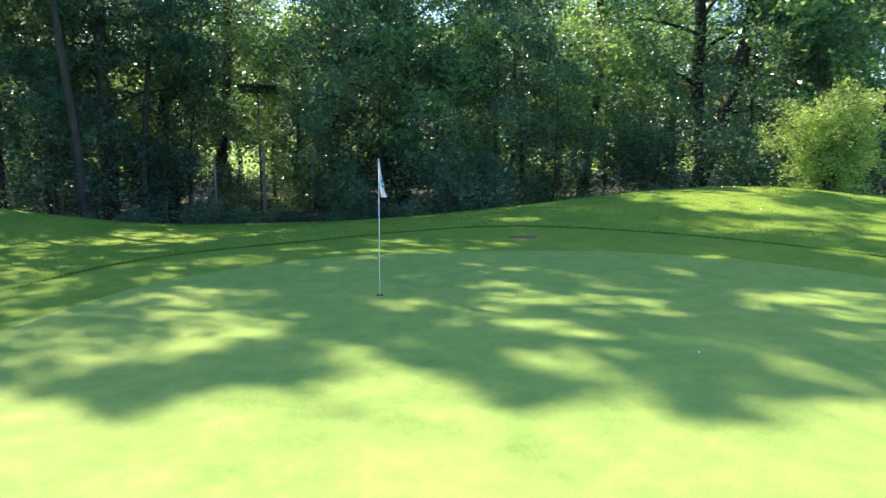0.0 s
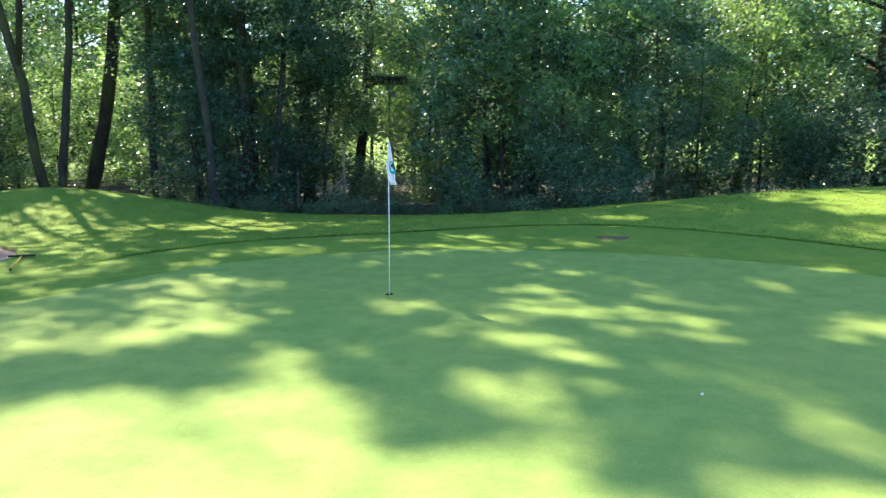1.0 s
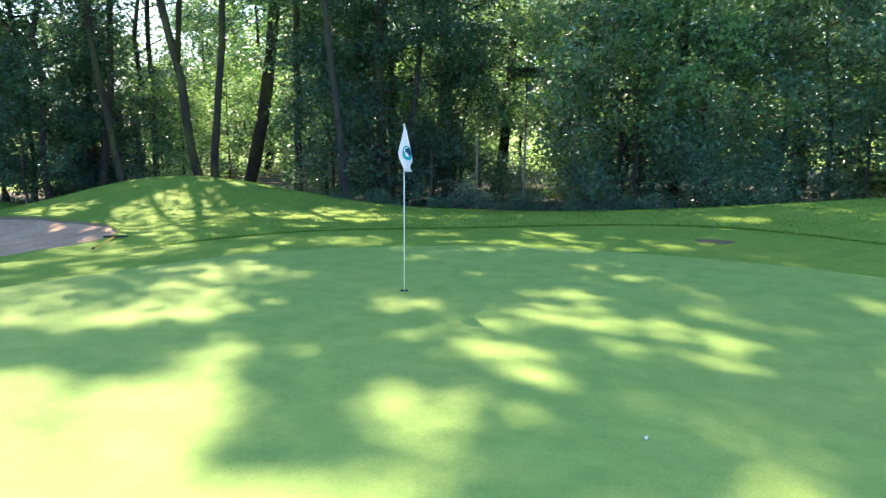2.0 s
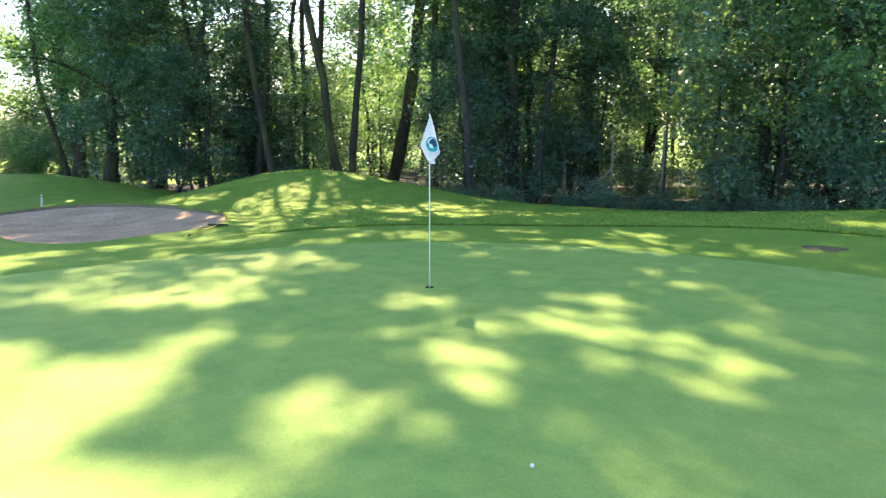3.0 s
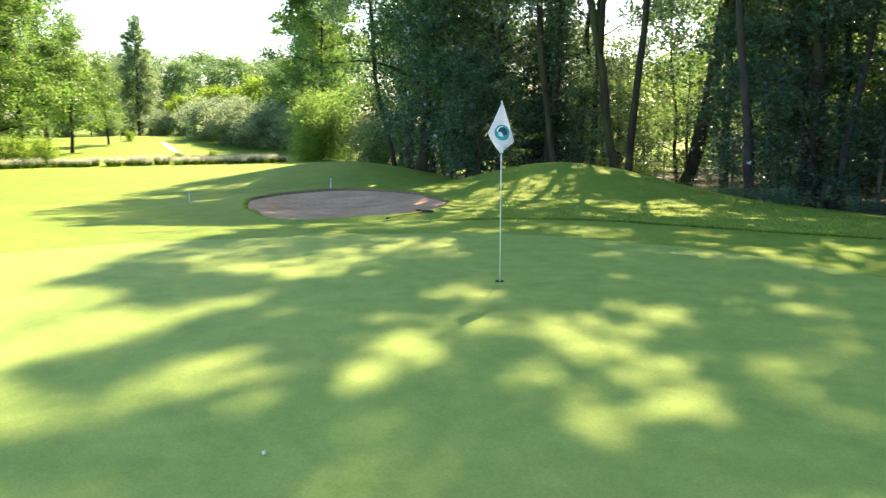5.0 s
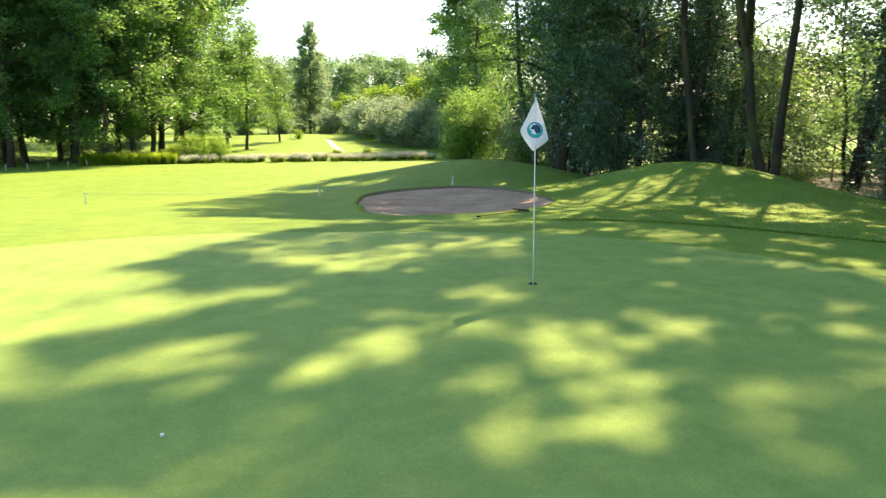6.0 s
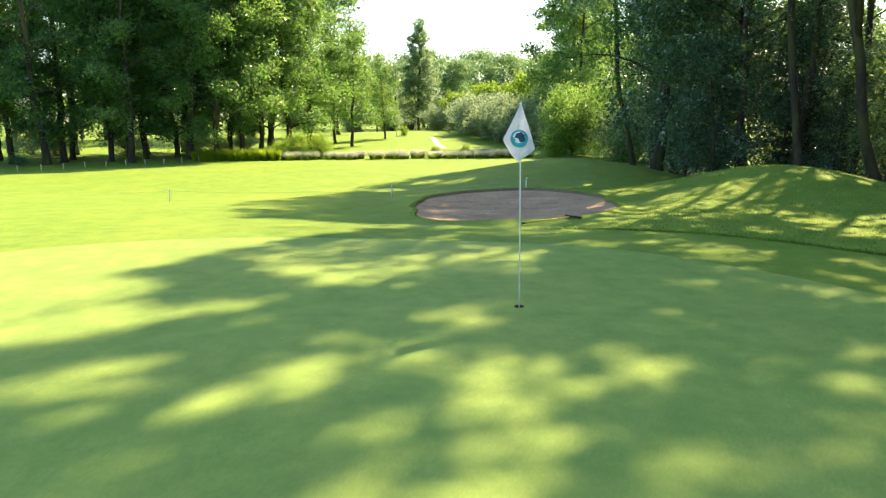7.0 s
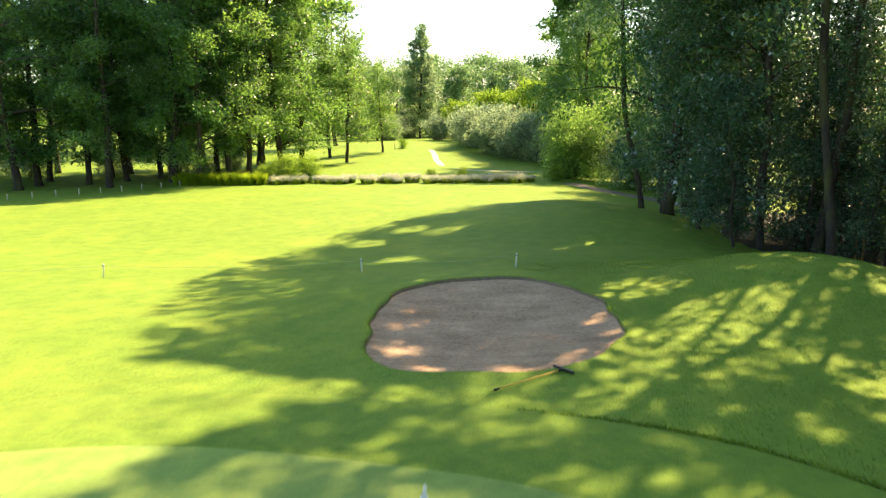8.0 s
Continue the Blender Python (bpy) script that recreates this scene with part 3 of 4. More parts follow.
shrub = [thing_of("hazel_shrub", shrub_meshes(seed(121), 3.6, 4.0, 12, 4200, 0.19, LEAF_OAK, BARK, 0.36), "dark leafy shrub under the trees", "shrub", "undergrowth"),
         thing_of("elder_shrub", shrub_meshes(seed(122), 2.8, 3.4, 11, 4200, 0.16, LEAF_LIGHT, BARK, 0.32), "light-green shrub under the trees", "shrub", "undergrowth"),
         thing_of("bluish_shrub", shrub_meshes(seed(123), 5.0, 4.4, 13, 6500, 0.18, LEAF_BLUE, BARK, 0.42), "tall bluish-green shrub under the trees", "shrub", "undergrowth"),
         thing_of("willow_shrub", shrub_meshes(seed(124), 5.4, 6.0, 16, 6400, 0.38, LEAF_SILVER, BARK, 0.5, split=2), "silvery grey-green willow bush", "shrub", "willow bushes"),
         thing_of("sunlit_bush", shrub_meshes(seed(125), 6.4, 5.2, 20, 13000, 0.25, LEAF_BUSH, BARK, 0.5, split=2), "broad green bush with sunlit yellow-green top", "shrub")]

# the wood's edge beside the mounds
plant(forked, -19.35, 25.75, 0, 1.0, 0.0, 1.08)
plant(tilted, -19.30, 25.62)
plant(leaning, -23.75, 32.3)
plant(straight[2], -17.7, 29.5)
plant(patchy_bark, -12.5, 25.9)
plant(straight[0], -22.93, 24.35, 0, 1.0, 0.0, 1.12)
plant(straight[1], -26.07, 27.59, 40, 0.95)
plant(straight[1], -26.6, 23.4, 150, 1.0, 0.0, 1.12)
plant(straight[2], -25.6, 25.2, 75, 0.98, 0.0, 1.15)
# added so that its crown, out of view, shades the mound
plant(straight[2], -24.3, 27.2, 190, 0.92)
plant(straight[1], -14.2, 31.9, 260, 1.0)
plant(straight[1], -29.6, 24.6, 310, 1.0)
plant(straight[0], -39.3, 21.9, 55, 0.95)
plant(patchy_bark, -11.9, 29.0, 170, 0.95)
plant(young[1], -29.6, 21.9, 40, 1.2)
plant(young[1], -31.4, 24.4, 200, 1.3)
plant(young[2], -23.6, 28.2, 90, 0.8)
plant(young[1], -26.2, 22.2, 160, 0.75)
plant(oak[1], -13.0, 29.0, 20, 0.9)
plant(leaning, -11.8, 38.2, -42, 0.78)
plant(leaning, 10.4, 30.6, 12, 0.95)
plant(back[0], -37.0, 49.0, 30, 0.9)
plant(back[0], -31.5, 53.0, 200, 0.85)
plant(back[0], -41.5, 50.5, 110, 0.95)
for x, y, turn in ((-39.0, 57.0, 20), (-47.0, 61.0, 140), (-33.0, 62.0, 250), (-55.0, 60.0, 80), (-43.0, 67.0, 300)):
    plant(back[1], x, y, turn, 1.0, 0.0, 1.2)
plant(spruce, -28.64, 27.19, 2, 0.73)
plant(spruce, -32.67, 30.07, 76, 0.70)
for k, (x, y, i, t, s) in enumerate((
        (-16.4, 33.0, 2, 100, 1.0), (-12.4, 34.0, 0, 60, 1.0), (-4.6, 34.4, 0, 150, 0.95), (-1.6, 31.2, 1, 270, 0.85),
        (2.2, 36.0, 0, 10, 0.95), (6.8, 34.2, 2, 200, 1.0), (11.6, 33.6, 0, 320, 1.05), (16.0, 31.8, 1, 90, 1.0),
        (20.5, 30.5, 0, 170, 1.0), (25.5, 29.0, 2, 60, 1.0), (31.0, 27.0, 0, 20, 1.0))):
    plant(oak[i], x, y, t, s)
plant(dense, -33.59, 21.73, 73, 1.01, 0.0, 1.25)
plant(dense, -37.2, 26.4, 77, 1.05, 0.0, 1.2)
for x, y, turn, s in ((-39.6, 24.6, 20, 1.05), (-43.24, 24.27, 51, 1.0), (-47.16, 25.46, -161, 1.08)):
    plant(airy, x, y, turn, s, 0.0, 1.2)
for k, (x, y, i, s) in enumerate(((-47.5, 30.0, 1, 1.0), (-53.5, 27.0, 1, 1.12), (-56.5, 30.5, 1, 1.05), (-58.0, 35.0, 1, 1.1), (-73.5, 25.2, 1, 1.0), (-79.0, 25.0, 0, 1.05),
                              (-85.0, 26.5, 0, 1.0), (-92.0, 28.0, 1, 0.9))):
    plant(alder[i], x, y, 67 * k, s, 0.0, 1.3 if x > -60 else 1.0)
# young trees that close the wood below the crowns
for k, (x, y, i, s) in enumerate((
        (-13.2, 28.6, 1, 1.0), (-14.6, 28.0, 1, 0.8), (-3.2, 29.6, 0, 0.9), (-2.4, 28.4, 0, 0.95), (-0.2, 28.2, 2, 1.05),
        (2.2, 29.2, 0, 0.78), (4.6, 29.4, 0, 0.6), (7.0, 31.2, 2, 0.85), (6.4, 31.4, 2, 1.0), (13.0, 31.0, 0, 1.0),
        (14.2, 28.0, 2, 1.1), (17.0, 27.2, 0, 1.05), (20.0, 26.4, 2, 1.0), (23.5, 25.5, 0, 1.0), (-6.6, 34.0, 2, 1.1), (1.2, 34.5, 2, 1.0),
        (-36.0, 24.0, 1, 0.9), (-32.6, 25.0, 1, 1.0), (-41.0, 25.0, 0, 0.9), (-46.5, 26.5, 0, 1.0), (-53.0, 27.0, 1, 1.0), (-60.0, 27.5, 0, 1.1),
        (-30.2, 29.8, 0, 0.9), (-16.2, 36.0, 2, 0.9), (-22.5, 38.0, 2, 1.1), (-30.0, 37.0, 1, 1.3), (-27.0, 25.6, 1, 0.85), (-24.4, 26.4, 1, 0.6), (-25.6, 28.6, 1, 0.8), (-33.0, 33.5, 2, 1.1), (-29.0, 32.0, 2, 0.9), (-29.0, 36.8, 2, 1.0), (-18.2, 35.4, 0, 1.3), (-21.0, 41.0, 2, 1.2), (-26.0, 42.0, 2, 1.2), (-14.5, 38.5, 2, 1.1), (-38.5, 28.5, 1, 1.0), (-9.0, 40.0, 2, 1.3), (-12.5, 43.0, 2, 1.4), (-5.5, 42.0, 2, 1.3), (-7.0, 37.0, 2, 1.0), (16.5, 35.0, 0, 1.2), (20.0, 36.5, 1, 1.2), (12.0, 38.0, 2, 1.3), (8.0, 40.0, 2, 1.3), (25.0, 34.0, 0, 1.2), (3.5, 39.0, 1, 1.2), (-35.0, 31.0, 0, 1.0), (-16.6, 31.4, 1, 1.0), (-18.0, 33.6, 0, 1.0), (-11.2, 32.6, 1, 0.9), (-3.6, 31.4, 1, 1.0), (3.6, 31.2, 1, 1.1))):
    plant(young[i], x, y, 77 * k, s)
# the wood behind
r2 = random.Random(5)
for j in range(4):
    for i in range(11):
        x, y = -62 + i * 9.4 + r2.uniform(-2.4, 2.4) + 3 * (j % 2), 42 + j * 9.5 + r2.uniform(-2.4, 2.4)
        turn, size = r2.uniform(0, 360), r2.uniform(0.85, 1.1)
        if j < 3 and -64 < x < -24:
            plant(young[2], x, y, turn, size * (0.75, 1.15, 1.5)[j])
        else:
            plant(back[(i + j) % 2], x, y, turn, size * (0.46, 0.66, 0.86, 1.05)[j], 0.0, (1.0, 1.0, 1.25, 1.6)[j])
for i in range(24):
    x = -50 + i * 3.4 + r2.uniform(-0.9, 0.9)
    y = 31.5 + r2.uniform(-2.0, 4.5) - 3.0 * (x > 0)
    if -26 < x < -14:
        y += 8
    elif -14 <= x < -5:
        y = max(y, 33.5)
    if 5 < x < 11:
        y += 3.5
    plant(shrub[i % 3], x, y, r2.uniform(0, 360), r2.uniform(0.6, 1.05))
plant(thing_of("round_bush", shrub_meshes(seed(126), 3.4, 2.3, 20, 13000, 0.12, LEAF_PALE, BARK, 0.19), "dense round pale-green bush behind the mound", "shrub"), 12.2, 22.9, 0, 1.0, 0.1)

# far wood on the other side of the fairway
for k, (x, y) in enumerate(((-52, -30), (-55, -26), (-53, -22), (-58, -19), (-55, -16), (-59, -12.5), (-57, -9.5), (-62, -8.5), (-69, -5.5),
                            (-63, -15), (-66, -11), (-70, -8), (-61, -24), (-60, -30), (-68, -20), (-72, -14), (-75, -9), (-76, -5), (-51, -36), (-70, -28), (-56.5, -22.5), (-60.5, -17), (-64, -20), (-66.5, -15), (-64.5, -7.5), (-56, -32), (-73, -18))):
    plant(alder[int(k % 3 == 1)], x, y, 53 * k, 0.95 + 0.1 * ((k * 7) % 3))
for k in range(10):
    plant(back[(k + 1) % 2], -106 + 6 * (k % 2), -6 - 6.5 * k, 40 * k, 1.05)
for k, (x, y, q) in enumerate(((-49.5, -27.0, 0.4), (-51.5, -23.5, 0.3), (-66.0, -6.8, 0.3), (-48.0, -30.5, 0.5), (-66.0, -12.0, 0.6), (-70.0, -16.0, 0.8), (-68.0, -22.0, 0.9),
                               (-63.5, -27.0, 0.9), (-72.0, -11.0, 0.6), (-67.0, -31.0, 1.0), (-60.0, -35.0, 1.0))):
    plant(shrub[0], x, y, 59 * k, q)
plant(alder[2], -80, -0.8, 0, 1.0)
plant(alder[2], -92, 2.2, 90, 0.75)
plant(alder[2], -86, -3.6, 200, 1.05)
plant(poplar, -137, 5.1)
for k, (x, y, s, i) in enumerate(((-150, 0, 1.0, 0), (-152, 12, 1.05, 0), (-146, 22, 1.1, 0), (-132, 18, 0.75, 1), (-160, 32, 1.2, 0), (-128, 25, 0.9, 1),
                                  (-140, -8, 1.0, 0), (-120, 30, 0.95, 0), (-126, -2, 0.6, 1), (-160, -14, 1.1, 0), (-118, 12, 0.55, 1), (-170, 5, 1.3, 0), (-172, 18, 1.3, 0), (-168, -10, 1.25, 0), (-150, 33, 1.1, 0), (-136, 36, 1.0, 0), (-108, 33, 0.95, 0), (-98, 32, 1.0, 0), (-176, -26, 1.3, 0))):
    plant(rounded[i], x, y, 71 * k, s)
for k, (x, y, s) in enumerate(((-122, 0.5, 0.75), (-120, 9, 0.75), (-116, 12.5, 0.75), (-98, 14.5, 1.0), (-92, 17, 1.05), (-86, 18.5, 1.0), (-80, 20.5, 0.95), (-74, 23, 0.9), (-142, 2.5, 0.9), (-66, 24.5, 0.85), (-124, -6, 0.8), (-104, 15, 0.95), (-110, 14, 0.9), (-89, 16.5, 0.8), (-83, 18.2, 0.75), (-140, 11.0, 0.9), (-143, 8.0, 0.9))):
    plant(shrub[3], x, y, 97 * k, s)
plant(shrub[4], -60.5, 21.6, 0, 1.0, 0.0, 1.12)
plant(shrub[3], -57.5, 26.0, 30, 0.85)
plant(shrub[1], -53.0, 24.6, 80, 1.25)
plant(shrub[0], -50.0, 26.6, 10, 1.1)

# brambles along the wood's edge
bramble = thing_of("bramble_bush", shrub_meshes(seed(127), 0.9, 1.7, 9, 1500, 0.11, LEAF_OAK, BARK, 0.17), "low dark bramble at the wood's edge", "shrub", "brambles")
for k in range(20):
    x = -16 + k * 1.7 + r2.uniform(-0.4, 0.4)
    plant(bramble, x, 25.2 + 0.9 * math.sin(x * 0.7) + r2.uniform(0, 3.0) + 2.0 * (x > 4), r2.uniform(0, 360), r2.uniform(0.5, 1.0))
plant(thing_of("dogwood_bush", shrub_meshes(seed(128), 0.9, 1.1, 9, 900, 0.12, LEAF_SILVER, BARK, 0.16), "small bush with pale silvery leaves by the fence", "shrub"), -9.4, 29.4)


# ---- leaves cut from the crowns to shape sun and shade on the grass ----
# shade's end on the grass, set to fit the camera's view: (x, y) from the far fairway to the green's near side
SHADE_END = np.array([(-43.7, 21.8), (-42.8, 14.6), (-40.6, 11.1), (-37.7, 7.3), (-32.7, 5.6), (-26.7, 4.2), (-22.2, 3.5), (-17.9, 3.5), (-13.3, 4.5),
                      (-11.7, 4.8), (-10.7, 5.7), (-9.8, 5.7), (-9.4, 6.6), (-9.1, 8.1), (-8.6, 9.2), (-7.9, 9.0), (-7.0, 8.8), (-6.3, 7.9), (-5.6, 7.7),
                      (-4.9, 7.1), (-4.4, 6.7), (-3.7, 6.6), (-2.8, 6.2), (-2.5, 6.7), (-1.6, 6.9), (-0.7, 7.6), (-0.2, 7.0), (0.2, 6.85), (0.7, 6.2),
                      (1.1, 6.6), (1.9, 6.6), (2.0, 6.0), (3.1, 5.9), (4.2, 6.4), (10, 5.4), (20, 2)])
# spots of grass the crowns are cut open for, placed to fit the camera's view: (x, y, half width)
GREEN_SPOTS = [(-3.0, 9.4, 0.9), (-4.0, 11.0, 0.6), (-3.2, 8.1, 0.38), (-4.2, 7.9, 0.6), (4.4, 12.9, 0.36), (4.8, 10.6, 0.42), (5.5, 10.8, 0.42), (6.4, 11.1, 0.42),
               (3.8, 7.2, 0.34), (3.9, 8.1, 0.2), (0.55, 9.9, 0.36), (0.8, 9.1, 0.28), (1.5, 9.0, 0.24), (1.7, 8.6, 0.22), (1.8, 7.8, 0.22), (1.3, 7.5, 0.28), (1.5, 6.8, 0.22),
               (-0.2, 7.1, 0.22), (0.7, 7.8, 0.2), (-0.8, 8.3, 0.24), (-1.0, 7.8, 0.28), (0.1, 6.7, 0.22), (-0.6, 10.5, 0.46), (1.0, 10.5, 0.46),
               (1.1, 11.7, 0.42), (1.3, 11.0, 0.24), (1.9, 10.5, 0.34), (2.4, 10.7, 0.28)]
COLLAR_SPOTS = [(3.0, 10.5, 0.34), (2.5, 11.7, 0.28), (3.0, 11.5, 0.26), (0.6, 14.0, 0.24), (-1.5, 14.5, 0.34), (-1.0, 14.9, 0.34), (-0.4, 15.6, 0.5),
                (1.1, 16.3, 0.34), (-1.3, 16.7, 0.48), (-3.9, 14.4, 0.5), (-3.3, 15.9, 0.36), (-1.9, 13.3, 0.3), (-5.2, 12.1, 0.3), (-5.3, 13.4, 0.34), (-5.6, 10.0, 0.28),
                (-5.1, 14.3, 0.28), (-4.3, 13.9, 0.4), (-5.0, 12.5, 0.4), (-1.5, 15.2, 0.36), (-6.4, 15.7, 0.3), (-5.4, 8.9, 0.4), (-6.5, 10.6, 0.38), (-6.5, 12.6, 0.42), (-6.2, 14.1, 0.34), (-7.2, 14.9, 0.34), (-7.9, 15.3, 0.24)]
MOUND_SPOTS = [(-7.3, 18.1, 1.0), (-6.6, 17.8, 0.7), (-7.9, 18.6, 0.7), (-14.7, 15.4, 0.8), (-12.4, 16.6, 0.9), (-11.4, 16.1, 0.7), (-12.6, 17.4, 0.5), (-11.6, 18.0, 0.42),
               (-10.8, 14.6, 0.7), (-9.7, 15.6, 0.75), (-8.7, 14.1, 0.6), (-7.6, 13.4, 0.6), (-9.9, 16.5, 0.6), (-9.7, 17.3, 0.5), (-8.7, 16.2, 0.36), (-8.6, 17.6, 0.46),
               (-8.6, 11.9, 0.6), (-7.0, 11.9, 0.7), (-8.0, 10.4, 0.44), (-8.2, 9.2, 0.44), (-14.6, 16.6, 0.34), (-13.3, 17.6, 0.3), (-9.4, 13.6, 0.4), (-11.9, 15.2, 0.45)]
BUNKER_SPOTS = [(-10.8, 10.2, 0.5), (-9.7, 10.7, 0.42), (-9.6, 11.8, 0.36), (-9.5, 12.5, 0.32), (-10.3, 13.2, 0.42), (-11.6, 14.1, 0.32), (-12.8, 14.2, 0.36), (-23.0, 9.0, 0.7),
                (-27.9, 7.5, 0.95), (-31.4, 9.2, 1.0), (-30.2, 10.8, 1.0), (-25.5, 16.7, 0.5), (-24.6, 15.1, 0.42)]
RIGHT_SPOTS = [(7.2, 20.8, 1.4), (8.6, 19.5, 0.6), (6.5, 17.6, 0.5), (7.6, 17.7, 0.5), (8.7, 17.7, 0.5), (8.5, 15.0, 0.45), (5.5, 14.5, 0.32), (2.1, 19.5, 0.45),
               (12.6, 22.6, 1.9), (14.0, 21.6, 2.0), (15.4, 20.6, 2.0)]
SPOTS = np.array(GREEN_SPOTS + [(x, y, 1.14 * r) for x, y, r in COLLAR_SPOTS + MOUND_SPOTS] + [(x, y, 0.8 * r) for x, y, r in BUNKER_SPOTS] + RIGHT_SPOTS)
AWAY = np.array([-SUN_TO.x, -SUN_TO.y])
ACROSS = np.array([SUN_TO.y, -SUN_TO.x]) * -1


LATTICE = seed(31).random((64, 64))


def patchy(x, y):
    """Smooth uneven noise from 0 to 1, about one patch to a metre."""
    i, j = np.floor(x).astype(int), np.floor(y).astype(int)
    u, v = x - i, y - j
    u, v = u * u * (3 - 2 * u), v * v * (3 - 2 * v)
    i, j = i % 64, j % 64
    k, n = (i + 1) % 64, (j + 1) % 64
    return (LATTICE[i, j] * (1 - u) + LATTICE[k, j] * u) * (1 - v) + (LATTICE[i, n] * (1 - u) + LATTICE[k, n] * u) * v


def sunlit(p, rng):
    """Which leaves at p to cut: those whose shade would fall on grass meant to be in the sun, and a part of the rest.
    """
    run = 1 / math.tan(SUN_ELEV)
    g = p[:, :2] + p[:, 2:] * run * AWAY
    g = p[:, :2] + (p[:, 2] - land(g[:, 0], g[:, 1]))[:, None] * run * AWAY
    x, y, z = g[:, 0], g[:, 1], p[:, 2]
    fleck = 0.48 * patchy(x * 1.2, y * 1.2) + 0.52 * patchy(x * 3.4 + 9, y * 3.4)
    # noise that changes with height roughens the edges of the cut spots
    bend = np.stack([patchy(x * 2.2, y * 2.2 + z * 0.35), patchy(x * 2.2 + 20, y * 2.2 - z * 0.35)], 1) - 0.5
    finer = np.stack([patchy(x * 5.5 + 5, y * 5.5 + z * 0.6), patchy(x * 5.5, y * 5.5 - z * 0.6 + 30)], 1) - 0.5
    edge = g + 0.35 * bend + 0.35 * finer
    g = g + 0.75 * bend + 0.35 * finer
    chance = rng.random(len(p))
    wild = rng.normal(0, 1, len(p))
    missing = edge[:, 1] < np.interp(edge[:, 0], SHADE_END[:, 0], SHADE_END[:, 1]) + 0.1 * wild
    for cx, cy, r in SPOTS:
        d = g - np.array([cx, cy])
        missing |= ((d @ AWAY * math.sin(SUN_ELEV)) ** 2 + (d @ ACROSS) ** 2 < (1.08 * r + 0.04 + 0.12 * r * wild) ** 2) & (chance < 0.94)
    open_crown = (1 - 0.85 * step(-8.5, -10.5, x) * step(17, 15, y)) * (1 - 0.7 * step(0.0, 1.5, x) * step(9.8, 8.6, y)) * (1 - 0.6 * step(1.5, 3.0, x) * step(9.0, 10.2, y))
    missing |= (chance < 0.12 + 0.1 * step(24, 18, z) + 0.62 * step(0.49, 0.71, fleck) * open_crown) & (z > 10)
    reach = (x > -43.7) & (x < 20) & (p[:, 0] > -60) & (y < 24.5)
    # inside the wood leaves are cut away in broad shafts to let sun in
    shaft = (y >= 24.5) & (chance < 0.16 + 0.66 * step(0.36, 0.54, patchy(x * 0.45 + 3, y * 0.45))) & (z > 11)
    shaft &= (x > -50) & ((x < -34) | (x > -19) | (y > 37) | (y > 28) & (x > -31) & (z < 19) & (chance < 0.55))
    # behind the fence fewer leaves are cut, to keep it dark
    shaft &= (x < -17) | (x > -3) | (y > 37) | (chance < 0.22)
    return (missing & reach | shaft) & (z - land(p[:, 0], p[:, 1]) > 4.5)


for ob in planted:
    for leafy in [c for c in ob.children if c.name.startswith(("crown", "foliage"))]:
        me = leafy.data
        co = np.empty(len(me.vertices) * 3, np.float32)
        me.vertices.foreach_get("co", co)
        leaves = co.reshape(-1, 3, 3)
        m = np.array(ob.matrix_basis)
        cut = sunlit(leaves.mean(1) @ m[:3, :3].T + m[:3, 3], rng)
        if cut.sum() > 12:
            leafy.data = loose_mesh(me.name, leaves[~cut], me.materials[0])


# ---- things on the course ----
def at(x, y, up=0.0):
    return Vector((x, y, float(land(x, y)) + up))


def rod(a, b, r, sides=8, r2=None):
    return tube(np.array([a, (np.array(a) + np.array(b)) / 2, b]), [r, (r + (r if r2 is None else r2)) / 2, r if r2 is None else r2], sides)


def block(bm, size, centre, turn=None, edge=0.004):
    made = bmesh.ops.create_cube(bm, size=1.0)["verts"]
    bmesh.ops.scale(bm, vec=size, verts=made)
    if edge:
        es = list({e for v in made for e in v.link_edges})
        made = list({v for f in bmesh.ops.bevel(bm, geom=es, offset=edge, segments=1, affect="EDGES")["faces"] for v in f.verts} | {v for v in made if v.is_valid})
    if turn is not None:
        bmesh.ops.rotate(bm, cent=(0, 0, 0), matrix=turn.to_3x3(), verts=made)
    bmesh.ops.translate(bm, vec=centre, verts=made)


def solid(name, pieces, mat, parent=None, label="", smooth=True):
    v, f = join(pieces)
    return part(name, mesh_of(name, v, f, mat, smooth), None, parent, label)


# flagstick: pole in its cup, ferrule, flag hanging in folds
stick = tagged(new("flagstick"), "white golf flagstick with a limp white flag, standing in the hole", "flagstick")
stick.location = (HOLE[0], HOLE[1], float(land(*HOLE)))
solid("pole", [rod((0, 0, -0.07), (0, 0, 2.10), 0.0085, 10, 0.0065)], WHITE_PAINT, stick)
solid("ferrule", [rod((0, 0, -0.09), (0, 0, 0.02), 0.016, 10, 0.011)], BLACK, stick, "dark ferrule at the pole's foot")
solid("tip", [tube([(0, 0, 2.095), (0, 0, 2.115), (0, 0, 2.128), (0, 0, 2.133)], [0.007, 0.011, 0.009, 0.002], 10)], WHITE_PAINT, stick)


def flag_point(u, v):
    """u from one side to the other, v from the tip down; the cloth hangs by its corner and folds."""
    width = min(v / 0.62, 1.0) if v < 0.62 else max(0.0, 1 - ((v - 0.62) / 0.38) ** 1.35)
    y = (-0.165 + 0.32 * u) * width
    drop = 0.35 + 0.10 * u
    z = 2.125 - (v / 0.62 * drop if v < 0.62 else drop + (v - 0.62) / 0.38 * (0.58 - drop))
    x = 0.016 + 0.115 * v ** 2 * (1 - abs(2 * u - 1) * 0.85) + 0.02 * math.sin(u * 9.0 + 1.2) * v * width + 0.04 * (u - 0.3) * width
    return Vector((x, y - 0.035 * v * v, z))


